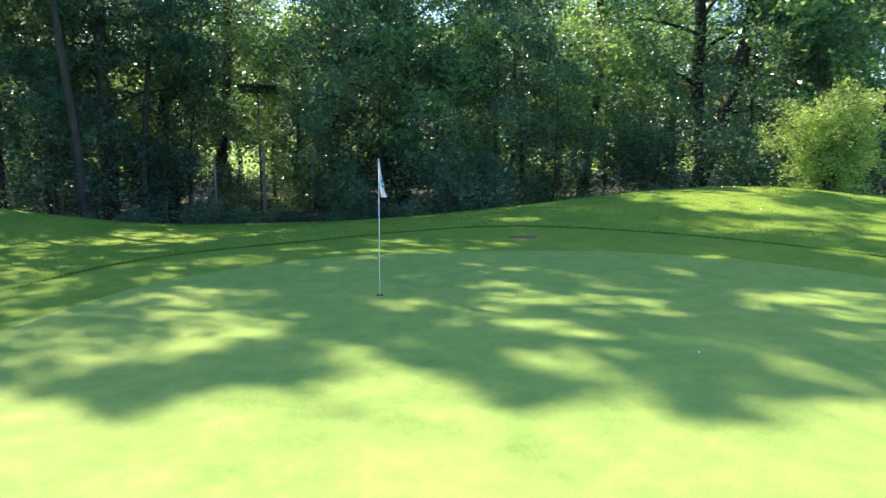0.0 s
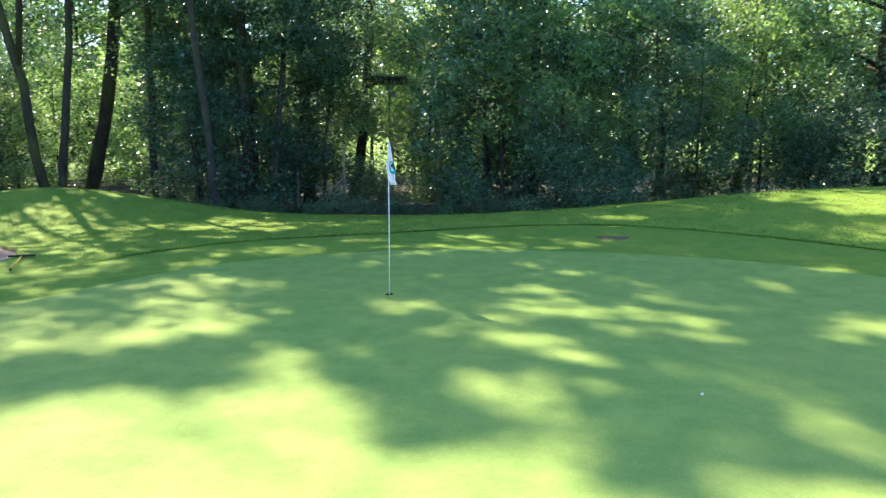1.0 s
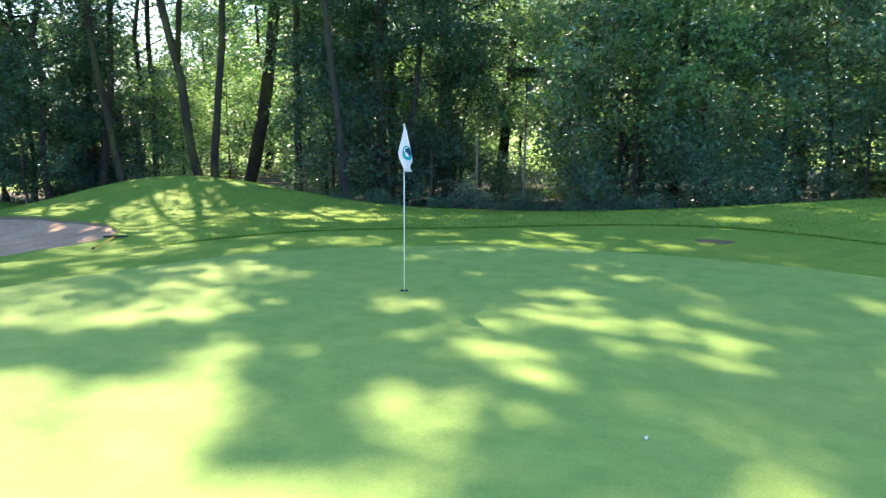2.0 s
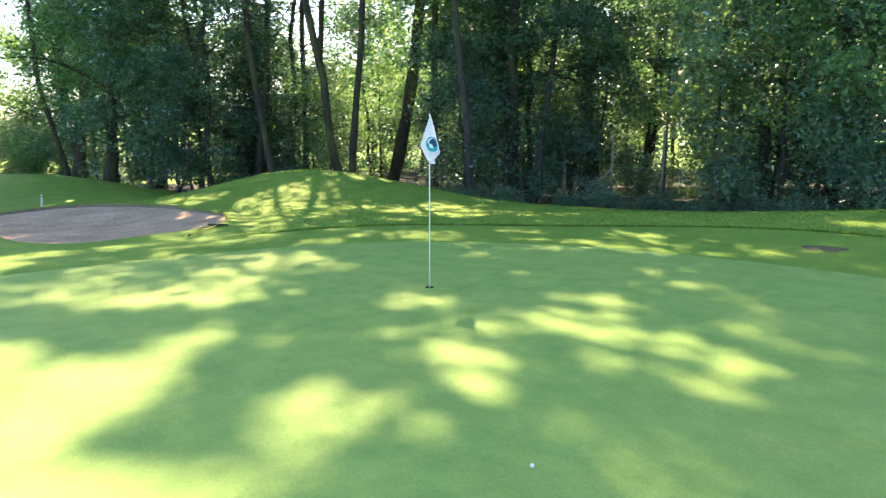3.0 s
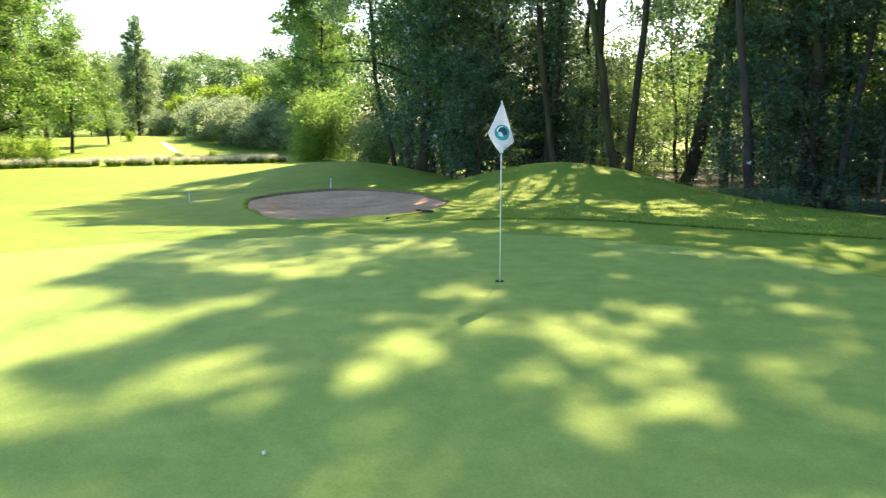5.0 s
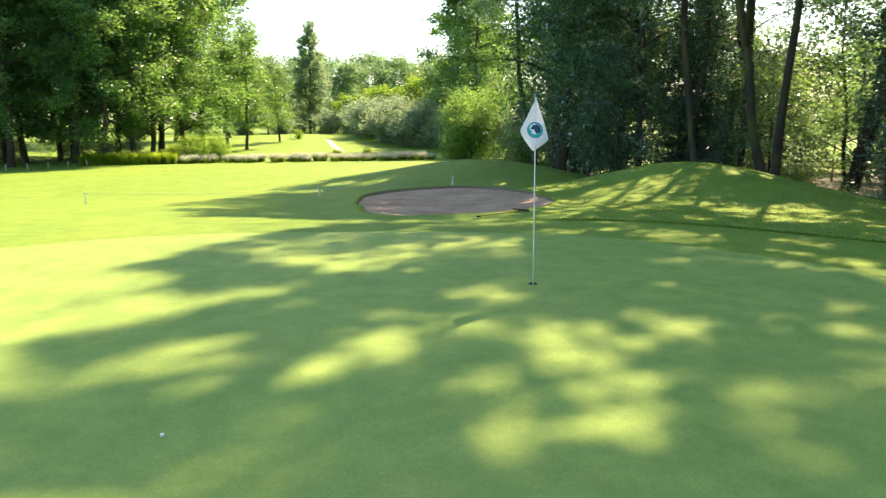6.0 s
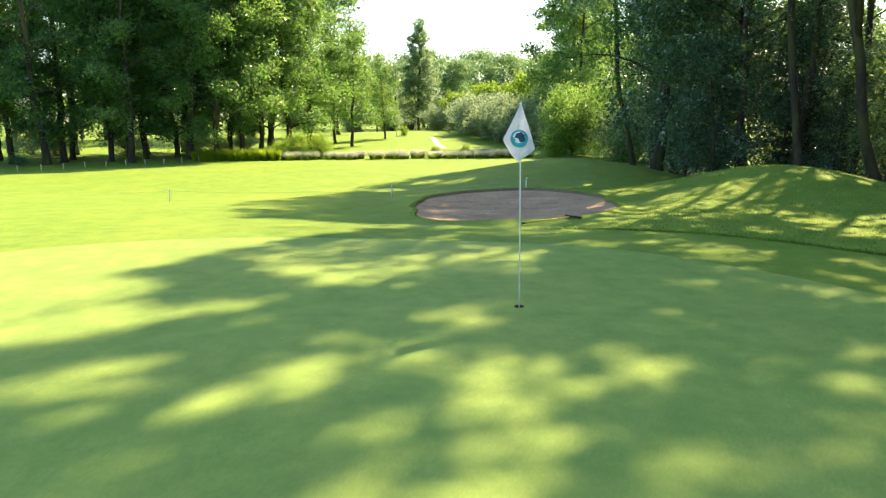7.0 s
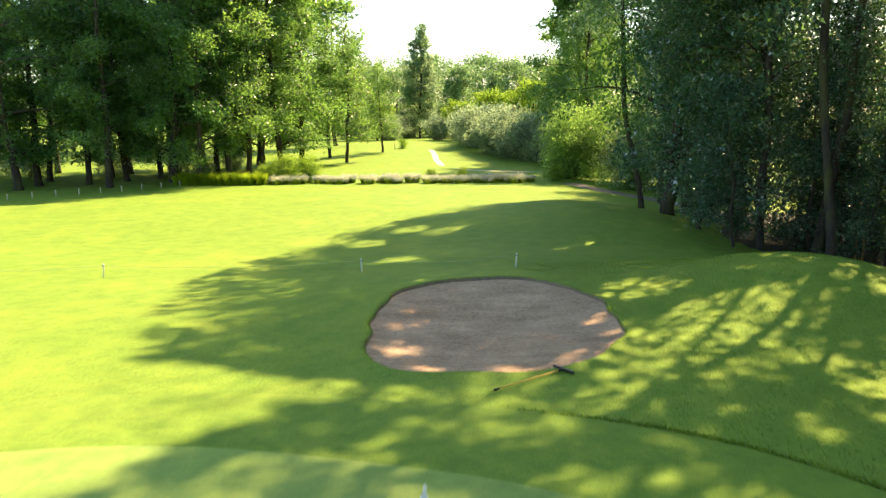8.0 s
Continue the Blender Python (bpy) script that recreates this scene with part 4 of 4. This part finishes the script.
N = 22
bm = bmesh.new()
grid = [[bm.verts.new(flag_point(i / N, max(0.004, min(0.996, j / 30)))) for i in range(N + 1)] for j in range(31)]
for j in range(30):
    for i in range(N):
        bm.faces.new((grid[j][i], grid[j][i + 1], grid[j + 1][i + 1], grid[j + 1][i]))
bmesh.ops.solidify(bm, geom=bm.faces[:], thickness=0.002)
flag = part("flag", bm, CLOTH, stick, "limp white cloth flag with a round teal emblem", True)


def on_flag(y, z, lift):
    best = min(((flag_point(i / 60, j / 60), i, j) for i in range(61) for j in range(3, 58)), key=lambda q: (q[0].y - y) ** 2 + (q[0].z - z) ** 2)[0]
    return Vector((best.x + lift, y, z))


def emblem(name, shape, mat, lift):
    bm = bmesh.new()
    mid = bm.verts.new(on_flag(sum(p[0] for p in shape) / len(shape), sum(p[1] for p in shape) / len(shape), lift))
    ring = [bm.verts.new(on_flag(y, z, lift)) for y, z in shape]
    for a, b in zip(ring, ring[1:] + ring[:1]):
        bm.faces.new((mid, a, b))
    bmesh.ops.recalc_face_normals(bm, faces=bm.faces[:])
    bmesh.ops.solidify(bm, geom=bm.faces[:], thickness=0.001)
    part(name, bm, mat, flag)


cy0, cz0 = -0.018, 1.775
emblem("teal_disc", [(cy0 + 0.088 * math.cos(k * math.pi / 14), cz0 + 0.088 * math.sin(k * math.pi / 14)) for k in range(28)], TEAL, 0.010)
emblem("white_crescent", [(cy0 + 0.060 * math.cos(k * math.pi / 12) - 0.004, cz0 + 0.058 * math.sin(k * math.pi / 12) + 0.012) for k in range(24)], CLOTH, 0.014)
emblem("navy_shape", [(cy0 - 0.028, cz0 + 0.052), (cy0 + 0.020, cz0 + 0.064), (cy0 + 0.052, cz0 + 0.034), (cy0 + 0.056, cz0 - 0.022), (cy0 + 0.010, cz0 - 0.040), (cy0 - 0.012, cz0 + 0.004), (cy0 - 0.050, cz0 + 0.010)], NAVY, 0.018)

cup = tagged(new("hole_cup"), "dark round cup sunk into the green", "golf hole")
cup.location = stick.location
solid("liner", [tube([(0, 0, 0.012), (0, 0, -0.02), (0, 0, -0.1), (0, 0, -0.1)], [0.0545, 0.054, 0.053, 0.001], 24, False)], BLACK, cup, "dark liner")
solid("rim", [tube([(0, 0, 0.034), (0, 0, 0.030), (0, 0, 0.012)], [0.057, 0.0545, 0.0545], 24, False)], BLACK, cup)

bm = bmesh.new()
bmesh.ops.create_icosphere(bm, subdivisions=3, radius=0.0130)
for k, vv in enumerate(bm.verts):
    vv.co *= 0.985 + 0.015 * (k % 2)
golf_ball = tagged(part("golf_ball", bm, BALL_WHITE, None, "", True), "white dimpled golf ball lying on the green", "golf ball")
golf_ball.location = at(2.79, 7.74, 0.045)


def marker_post():
    root = tagged(new("marker_post"), "short white post holding a low rope beside the bunker", "marker post", "roped-off posts")
    solid("shaft", [tube([(0, 0, -0.1), (0, 0, 0.40), (0, 0, 0.43), (0, 0, 0.44)], [0.027, 0.027, 0.022, 0.008], 10)], WHITE_PAINT, root)
    solid("clip", [tube([(0, 0, 0.36), (0, 0, 0.375), (0, 0, 0.385)], [0.031, 0.033, 0.029], 10)], BLACK, root, "dark rope clip")
    return root


POSTS = [(-18.9, 13.0), (-19.8, 8.3), (-19.2, 0.5), (-18.4, -7.5)]
mp = marker_post()
for k, (x, y) in enumerate(POSTS):
    m = Matrix.Translation(at(x, y)) @ pose(0, 0, 0, 3 * ((k % 2) * 2 - 1), 2 * (k % 3 - 1), 40 * k)
    if k:
        copy_thing(mp, m)
    else:
        mp.matrix_basis = m
tagged(copy_thing(mp, Matrix.Translation(at(-96.0, 3.4)) @ Matrix.Diagonal((1.8, 1.8, 1.8, 1))), "small white post on the far mound")
for (x0, y0), (x1, y1) in zip(POSTS, POSTS[1:]):
    q = np.linspace(0, 1, 14)
    pts = np.stack([x0 + (x1 - x0) * q, y0 + (y1 - y0) * q, [at(x0, y0).z * (1 - k) + at(x1, y1).z * k + 0.37 - 0.5 * k * (1 - k) for k in q]], 1)
    v, f = tube(pts, [0.003] * 14, 6)
    tagged(new("rope", mesh_of("rope", v, f, ROPE, True)), "thin pale rope sagging between white posts", "rope", "ropes")

# bunker rake lying on the grass
rake = tagged(new("bunker_rake"), "bunker rake with yellow handle and black head, lying on grass", "rake")
ra, rb = at(-8.05, 11.75, 0.05), at(-8.90, 12.90, 0.07)
rd = (rb - ra).normalized()
side = rd.cross(Vector((0, 0, 1))).normalized()
solid("handle", [rod(ra + rd * 0.08, rb, 0.014)], YELLOW, rake, "yellow pole handle")
solid("grip", [rod(ra, ra + rd * 0.10, 0.019)], BLACK, rake, "black rubber grip")
solid("socket", [rod(rb - rd * 0.09, rb + rd * 0.03, 0.022, 8, 0.018)], BLACK, rake)
head = part("head", bmesh.new(), BLACK, rake)
bm = bmesh.new()
block(bm, (0.46, 0.045, 0.035), (0, 0, 0), None, 0.006)
bmesh.ops.transform(bm, matrix=Matrix.Translation(rb + rd * 0.03) @ Matrix((side, rd, Vector((0, 0, 1)))).transposed().to_4x4(), verts=bm.verts[:])
bm.to_mesh(head.data)
bm.free()
for k in range(13):
    c = rb + rd * 0.03 + side * (-0.21 + k * 0.035)
    solid("tine", [rod(c + Vector((0, 0, -0.012)), c + rd * 0.02 + Vector((0, 0, -0.065)), 0.007, 5, 0.003)], BLACK, head)

# dark panel on a mast at the wood's edge
mast = tagged(new("panel_mast"), "flat black panel tilted on a thin steel mast", "solar panel")
mast.location = at(-7.9, 32.3)
zt = 4.35 - mast.location.z
solid("pole", [rod((0, 0, -0.2), (0, 0, zt), 0.045, 10, 0.04)], STEEL, mast)
solid("bracket", [rod((-0.45, 0, zt - 0.02), (0.45, 0, zt - 0.02), 0.025), rod((0, -0.3, zt + 0.09), (0, 0.3, zt - 0.12), 0.022)], STEEL, mast)
bm = bmesh.new()
block(bm, (1.62, 1.0, 0.05), (0, 0, zt + 0.05), None, 0.008)
bmesh.ops.rotate(bm, cent=(0, 0, zt), matrix=Euler((radians(-17), radians(1), radians(8))).to_matrix(), verts=bm.verts[:])
part("panel", bm, PANEL_BLACK, mast, "matt black panel")
bm = bmesh.new()
block(bm, (0.22, 0.12, 0.2), (0.16, 0.05, zt - 0.55), None, 0.01)
part("control_box", bm, STEEL, mast)

# tall fence posts in front of the wood, with wires and a brace
fence = tagged(new("net_fence"), "tall weathered wooden posts with thin wires before dark trees", "fence")
fence.location = at(-9.5, 30.9)
FP = [(-17.5, 29.7), (-15.5, 30.0), (-13.5, 30.3), (-11.5, 30.6), (-9.5, 30.9), (-7.5, 31.2), (-5.5, 31.5)]
foot = [Vector((x, y, float(land(x, y)))) - fence.location for x, y in FP]
for k, p in enumerate(foot):
    solid("post", [tube([p + Vector((0, 0, -0.3)), p + Vector((0.02, 0, 1.3)), p + Vector((0.01 * (k % 3), 0.02, 2.62 + 0.06 * (k % 2)))], [0.065, 0.058, 0.05], 8)], WOOD_GREY, fence)
solid("brace", [rod(foot[3] + Vector((0.55, 0.05, 0.05)), foot[4] + Vector((0, 0.05, 1.25)), 0.05)], WOOD_GREY, fence)
for h in (0.5, 1.0, 1.5, 2.0, 2.45):
    solid("wire", [tube([p + Vector((0, -0.06, h + 0.01 * (k % 2))) for k, p in enumerate(foot)], [0.004] * len(foot), 4)], STEEL, fence)

# rail fence deep in the wood
rails = tagged(new("rail_fence"), "pale weathered post and rail fence among the trees", "fence")
rails.location = at(-31, 39)
rp = [Vector((-38 + 2.4 * k, 37.6 + 0.45 * k, 0)) for k in range(9)]
rp = [Vector((p.x, p.y, float(land(p.x, p.y)))) - rails.location for p in rp]
for p in rp:
    solid("post", [rod(p + Vector((0, 0, -0.2)), p + Vector((0, 0, 1.25)), 0.06)], WOOD_GREY, rails)
for h in (0.45, 0.8, 1.12):
    for a, b in zip(rp, rp[1:]):
        solid("rail", [rod(a + Vector((0, -0.06, h)), b + Vector((0, -0.06, h + 0.02)), 0.045, 6)], WOOD_GREY, rails)

# support stakes beside a young trunk
for k, (x, y) in enumerate(((-26.45, 27.15), (-26.2, 27.3))):
    v, f = tube([(0, 0, -0.3), (0.02, 0, 1.2), (0.06, 0.02, 2.3)], [0.045, 0.042, 0.04], 8)
    st = tagged(new("tree_stake", mesh_of("tree_stake", v, f, plain("orange_wood", (0.42, 0.24, 0.09), 0.8) if k == 0 else bpy.data.materials["orange_wood"], True)),
                "orange-brown wooden support stake beside a tree", "stake", "tree stakes")
    st.location = at(x, y)


# planted strip across the fairway
def clump(name, rng, blades, H, W, mat, plume=None, label="", category="", group=""):
    """A tuft of upright blades, with pale flower heads if asked."""
    root = tagged(new(name), label, category, group)
    v, f = [], []
    tips = []
    for i in range(blades):
        a, r = rng.uniform(0, 2 * math.pi), W * 0.32 * math.sqrt(rng.random())
        b = Vector((r * math.cos(a), r * math.sin(a), -0.03))
        h = H * rng.uniform(0.6, 1.0) * (1 - 0.25 * (r / (W * 0.5)) ** 2)
        lean = Vector((math.cos(a), math.sin(a), 0)) * h * rng.uniform(0.1, 0.5)
        s = Vector((-math.sin(a + 1), math.cos(a + 1), 0)) * 0.022
        m, t = b + lean * 0.4 + Vector((0, 0, h * 0.6)), b + lean + Vector((0, 0, h))
        k = len(v)
        v += [b - s, b + s, m + s * 0.8, m - s * 0.8, t]
        f += [(k, k + 1, k + 2, k + 3), (k + 3, k + 2, k + 4)]
        tips.append(t)
    part("blades", mesh_of("leaf_blades", v, f, mat), None, root).name = "grass_tuft"
    if plume:
        c = np.array(tips)[rng.choice(len(tips), min(len(tips), 260), replace=False)]
        c = np.concatenate([c, c + rng.normal(0, 0.03, c.shape), c - np.array([0, 0, 0.06])])
        part("plume", leaves_mesh("plume", c, rng.uniform(0.10, 0.18, len(c)), plume, rng, 0.2, 0.5), None, root, "pale greyish flower heads")
    return root


lav = clump("lavender_clump", rng, 380, 0.60, 1.5, LEAF_REED, PLUME, "low clump of pale whitish flowering grass", "flowering grass", "planted strip")
lav.name = "fountain_grass"
reed = clump("reed_clump", rng, 420, 1.15, 1.4, LEAF_REED, None, "upright bright-green reed clump beside the ditch", "reeds", "reed bed")
gaps = {4, 9, 15}
for k in range(27):
    y = -3.6 + k * 0.8
    if k in gaps:
        continue
    plant(lav, -57.2 + 0.45 * math.sin(k * 2.1), y + 0.2 * math.sin(k * 3.7), 47 * k, 0.78 + 0.42 * math.sin(k * 1.7) ** 2)
for k in range(12):
    plant(reed, -56.6 + 0.02 * k, -11.0 + 0.6 * k, 61 * k, 0.9 + 0.2 * ((k * 5) % 3) / 2)
low = thing_of("low_bush", shrub_meshes(rng, 2.4, 1.8, 12, 3000, 0.14, LEAF_FRESH, BARK, 0.22), "small bright light-green bush on the planted strip", "shrub", "planted strip bushes")
for k, (x, y, sz) in enumerate(((-58.2, -4.4, 0.75), (-58.5, -2.8, 1.05), (-58.7, -0.9, 1.0), (-60.5, 9.2, 0.4), (-61.0, 12.0, 0.45), (-57.4, 19.6, 0.6), (-97, 4.4, 0.6))):
    plant(low, x, y, 83 * k, sz)


def stake():
    v, f = tube([(0, 0, -0.1), (0, 0, 0.4), (0, 0, 0.46), (0, 0, 0.47)], [0.045, 0.045, 0.04, 0.01], 8)
    return tagged(new("ditch_stake", mesh_of("ditch_stake", v, f, plain("pale_stake", (0.45, 0.43, 0.36), 0.8), True)), "short pale wooden stake along the ditch", "stake", "ditch stakes")


sk = stake()
for k in range(12):
    q = k / 11
    m = Matrix.Translation(at(-43.2 - 12.4 * q, -22.2 + 11.6 * q)) @ pose(0, 0, 0, 2 * (k % 3 - 1), 3 * (k % 2), 0)
    if k:
        copy_thing(sk, m)
    else:
        sk.matrix_basis = m


# gravel paths
def strip(name, line, width, mat, label):
    line = np.array(line, float)
    q = np.linspace(0, len(line) - 1, 60)
    x, y = np.interp(q, range(len(line)), line[:, 0]), np.interp(q, range(len(line)), line[:, 1])
    dx, dy = np.gradient(x), np.gradient(y)
    n = np.hypot(dx, dy)
    v, f = [], []
    for i in range(60):
        w = width * (0.5 + 0.06 * math.sin(i * 1.3))
        for k in range(5):
            o = (k / 4 * 2 - 1) * w
            px, py = x[i] - dy[i] / n[i] * o, y[i] + dx[i] / n[i] * o
            v.append((px, py, float(land(px, py)) + 0.03 - 0.02 * (k in (0, 4))))
    for i in range(59):
        for k in range(4):
            a = i * 5 + k
            f.append((a, a + 5, a + 6, a + 1))
    return tagged(new(name, mesh_of(name, v, f, mat, True)), label, "path", kind="structure")


strip("path", [(-94, 8.3), (-90, 8.8), (-82, 9.2), (-74, 10.2), (-70, 12.5), (-68, 16), (-67, 22)], 0.75, PATH_GRAVEL, "pale gravel path winding over the far fairway")
strip("forest_path", [(-56, 20.5), (-50, 22.5), (-40, 26.5), (-30, 29.0), (-22, 28.6), (-16, 29.6)], 1.5, rough_solid("earth_path", (0.095, 0.092, 0.075), (0.17, 0.165, 0.135), 2.0, 0.95, 0.02), "bare greyish earth path through the wood")

# worn patch of soil by the green
v, f = rings((1.9, 17.0), lambda a: 0.16 + 0.18 * np.abs(np.cos(a)) + 0.04 * np.sin(5 * a), np.linspace(0, 1, 6), lambda x, y, f: 0.030 - 0.012 * f, 30)
tagged(new("worn_patch", mesh_of("worn_patch", v, f, rough_solid("worn_soil", (0.055, 0.050, 0.022), (0.11, 0.095, 0.042), 5, 0.95, 0.01), True)), "bare brown patch worn into the grass", "soil patch", kind="structure")


# ---- rough grass ----
def blades_mesh(name, n, spot, height, rng):
    """Upright grass blades, one triangle each."""
    p = spot(n)
    n = len(p)
    z = land(p[:, 0], p[:, 1])
    b = np.stack([p[:, 0], p[:, 1], z - 0.005], 1)
    a = rng.uniform(0, 2 * np.pi, n)
    w = np.stack([np.cos(a), np.sin(a), 0 * a], 1) * rng.uniform(0.006, 0.012, n)[:, None]
    h = height * rng.uniform(0.5, 1.2, n)
    t = b + np.stack([rng.normal(0, 0.4, n) * h, rng.normal(0, 0.4, n) * h, h], 1)
    v = np.stack([b - w, b + w, t], 1)
    return loose_mesh(name, v, BLADE)


def rough_spots(n):
    p = np.stack([rng.uniform(-24, 15, n), rng.uniform(8, 24.5, n)], 1)
    a = np.arctan2(p[:, 1] - HOLE[1], p[:, 0] - HOLE[0])
    d = np.hypot(p[:, 0] - HOLE[0], p[:, 1] - HOLE[1])
    lumps = np.sin(p[:, 0] * 2.3 + np.sin(p[:, 1] * 1.7) * 2) * np.sin(p[:, 1] * 2.9 + p[:, 0]) > rng.uniform(-1.6, 0.8, n)
    return p[(d > apron_reach(a) - 0.03) & (bunker_rho(p[:, 0], p[:, 1]) > 1.01) & lumps & (step(11.5, 15, p[:, 1]) * step(-24, -19, p[:, 0]) > rng.random(n))]


tagged(new("rough_grass", blades_mesh("rough_grass", 230000, rough_spots, 0.032, rng)), "longer rough grass on the mounds round the green", "grass", kind="stuff")


def lip_spots(n):
    a = rng.uniform(0, 2 * np.pi, n)
    r = bunker_reach(a) * rng.uniform(0.995, 1.03, n)
    return np.stack([BUNKER[0] + r * np.cos(a), BUNKER[1] + r * np.sin(a)], 1)


tagged(new("lip_grass", blades_mesh("lip_grass", 15000, lip_spots, 0.07, rng)), "uncut grass fringing the bunker's lip", "grass", kind="stuff")


def edge_spots(n):
    a = rng.uniform(0, 2 * np.pi, n)
    r = apron_reach(a) + np.abs(rng.normal(0, 0.05, n)) - 0.01
    p = np.stack([HOLE[0] + r * np.cos(a), HOLE[1] + r * np.sin(a)], 1)
    return p[(step(11.6, 14.5, p[:, 1]) > rng.random(n)) & (p[:, 0] < 12)]


tagged(new("edge_grass", blades_mesh("edge_grass", 22000, edge_spots, 0.05, rng)), "taller grass edge where the rough meets the apron", "grass", kind="stuff")
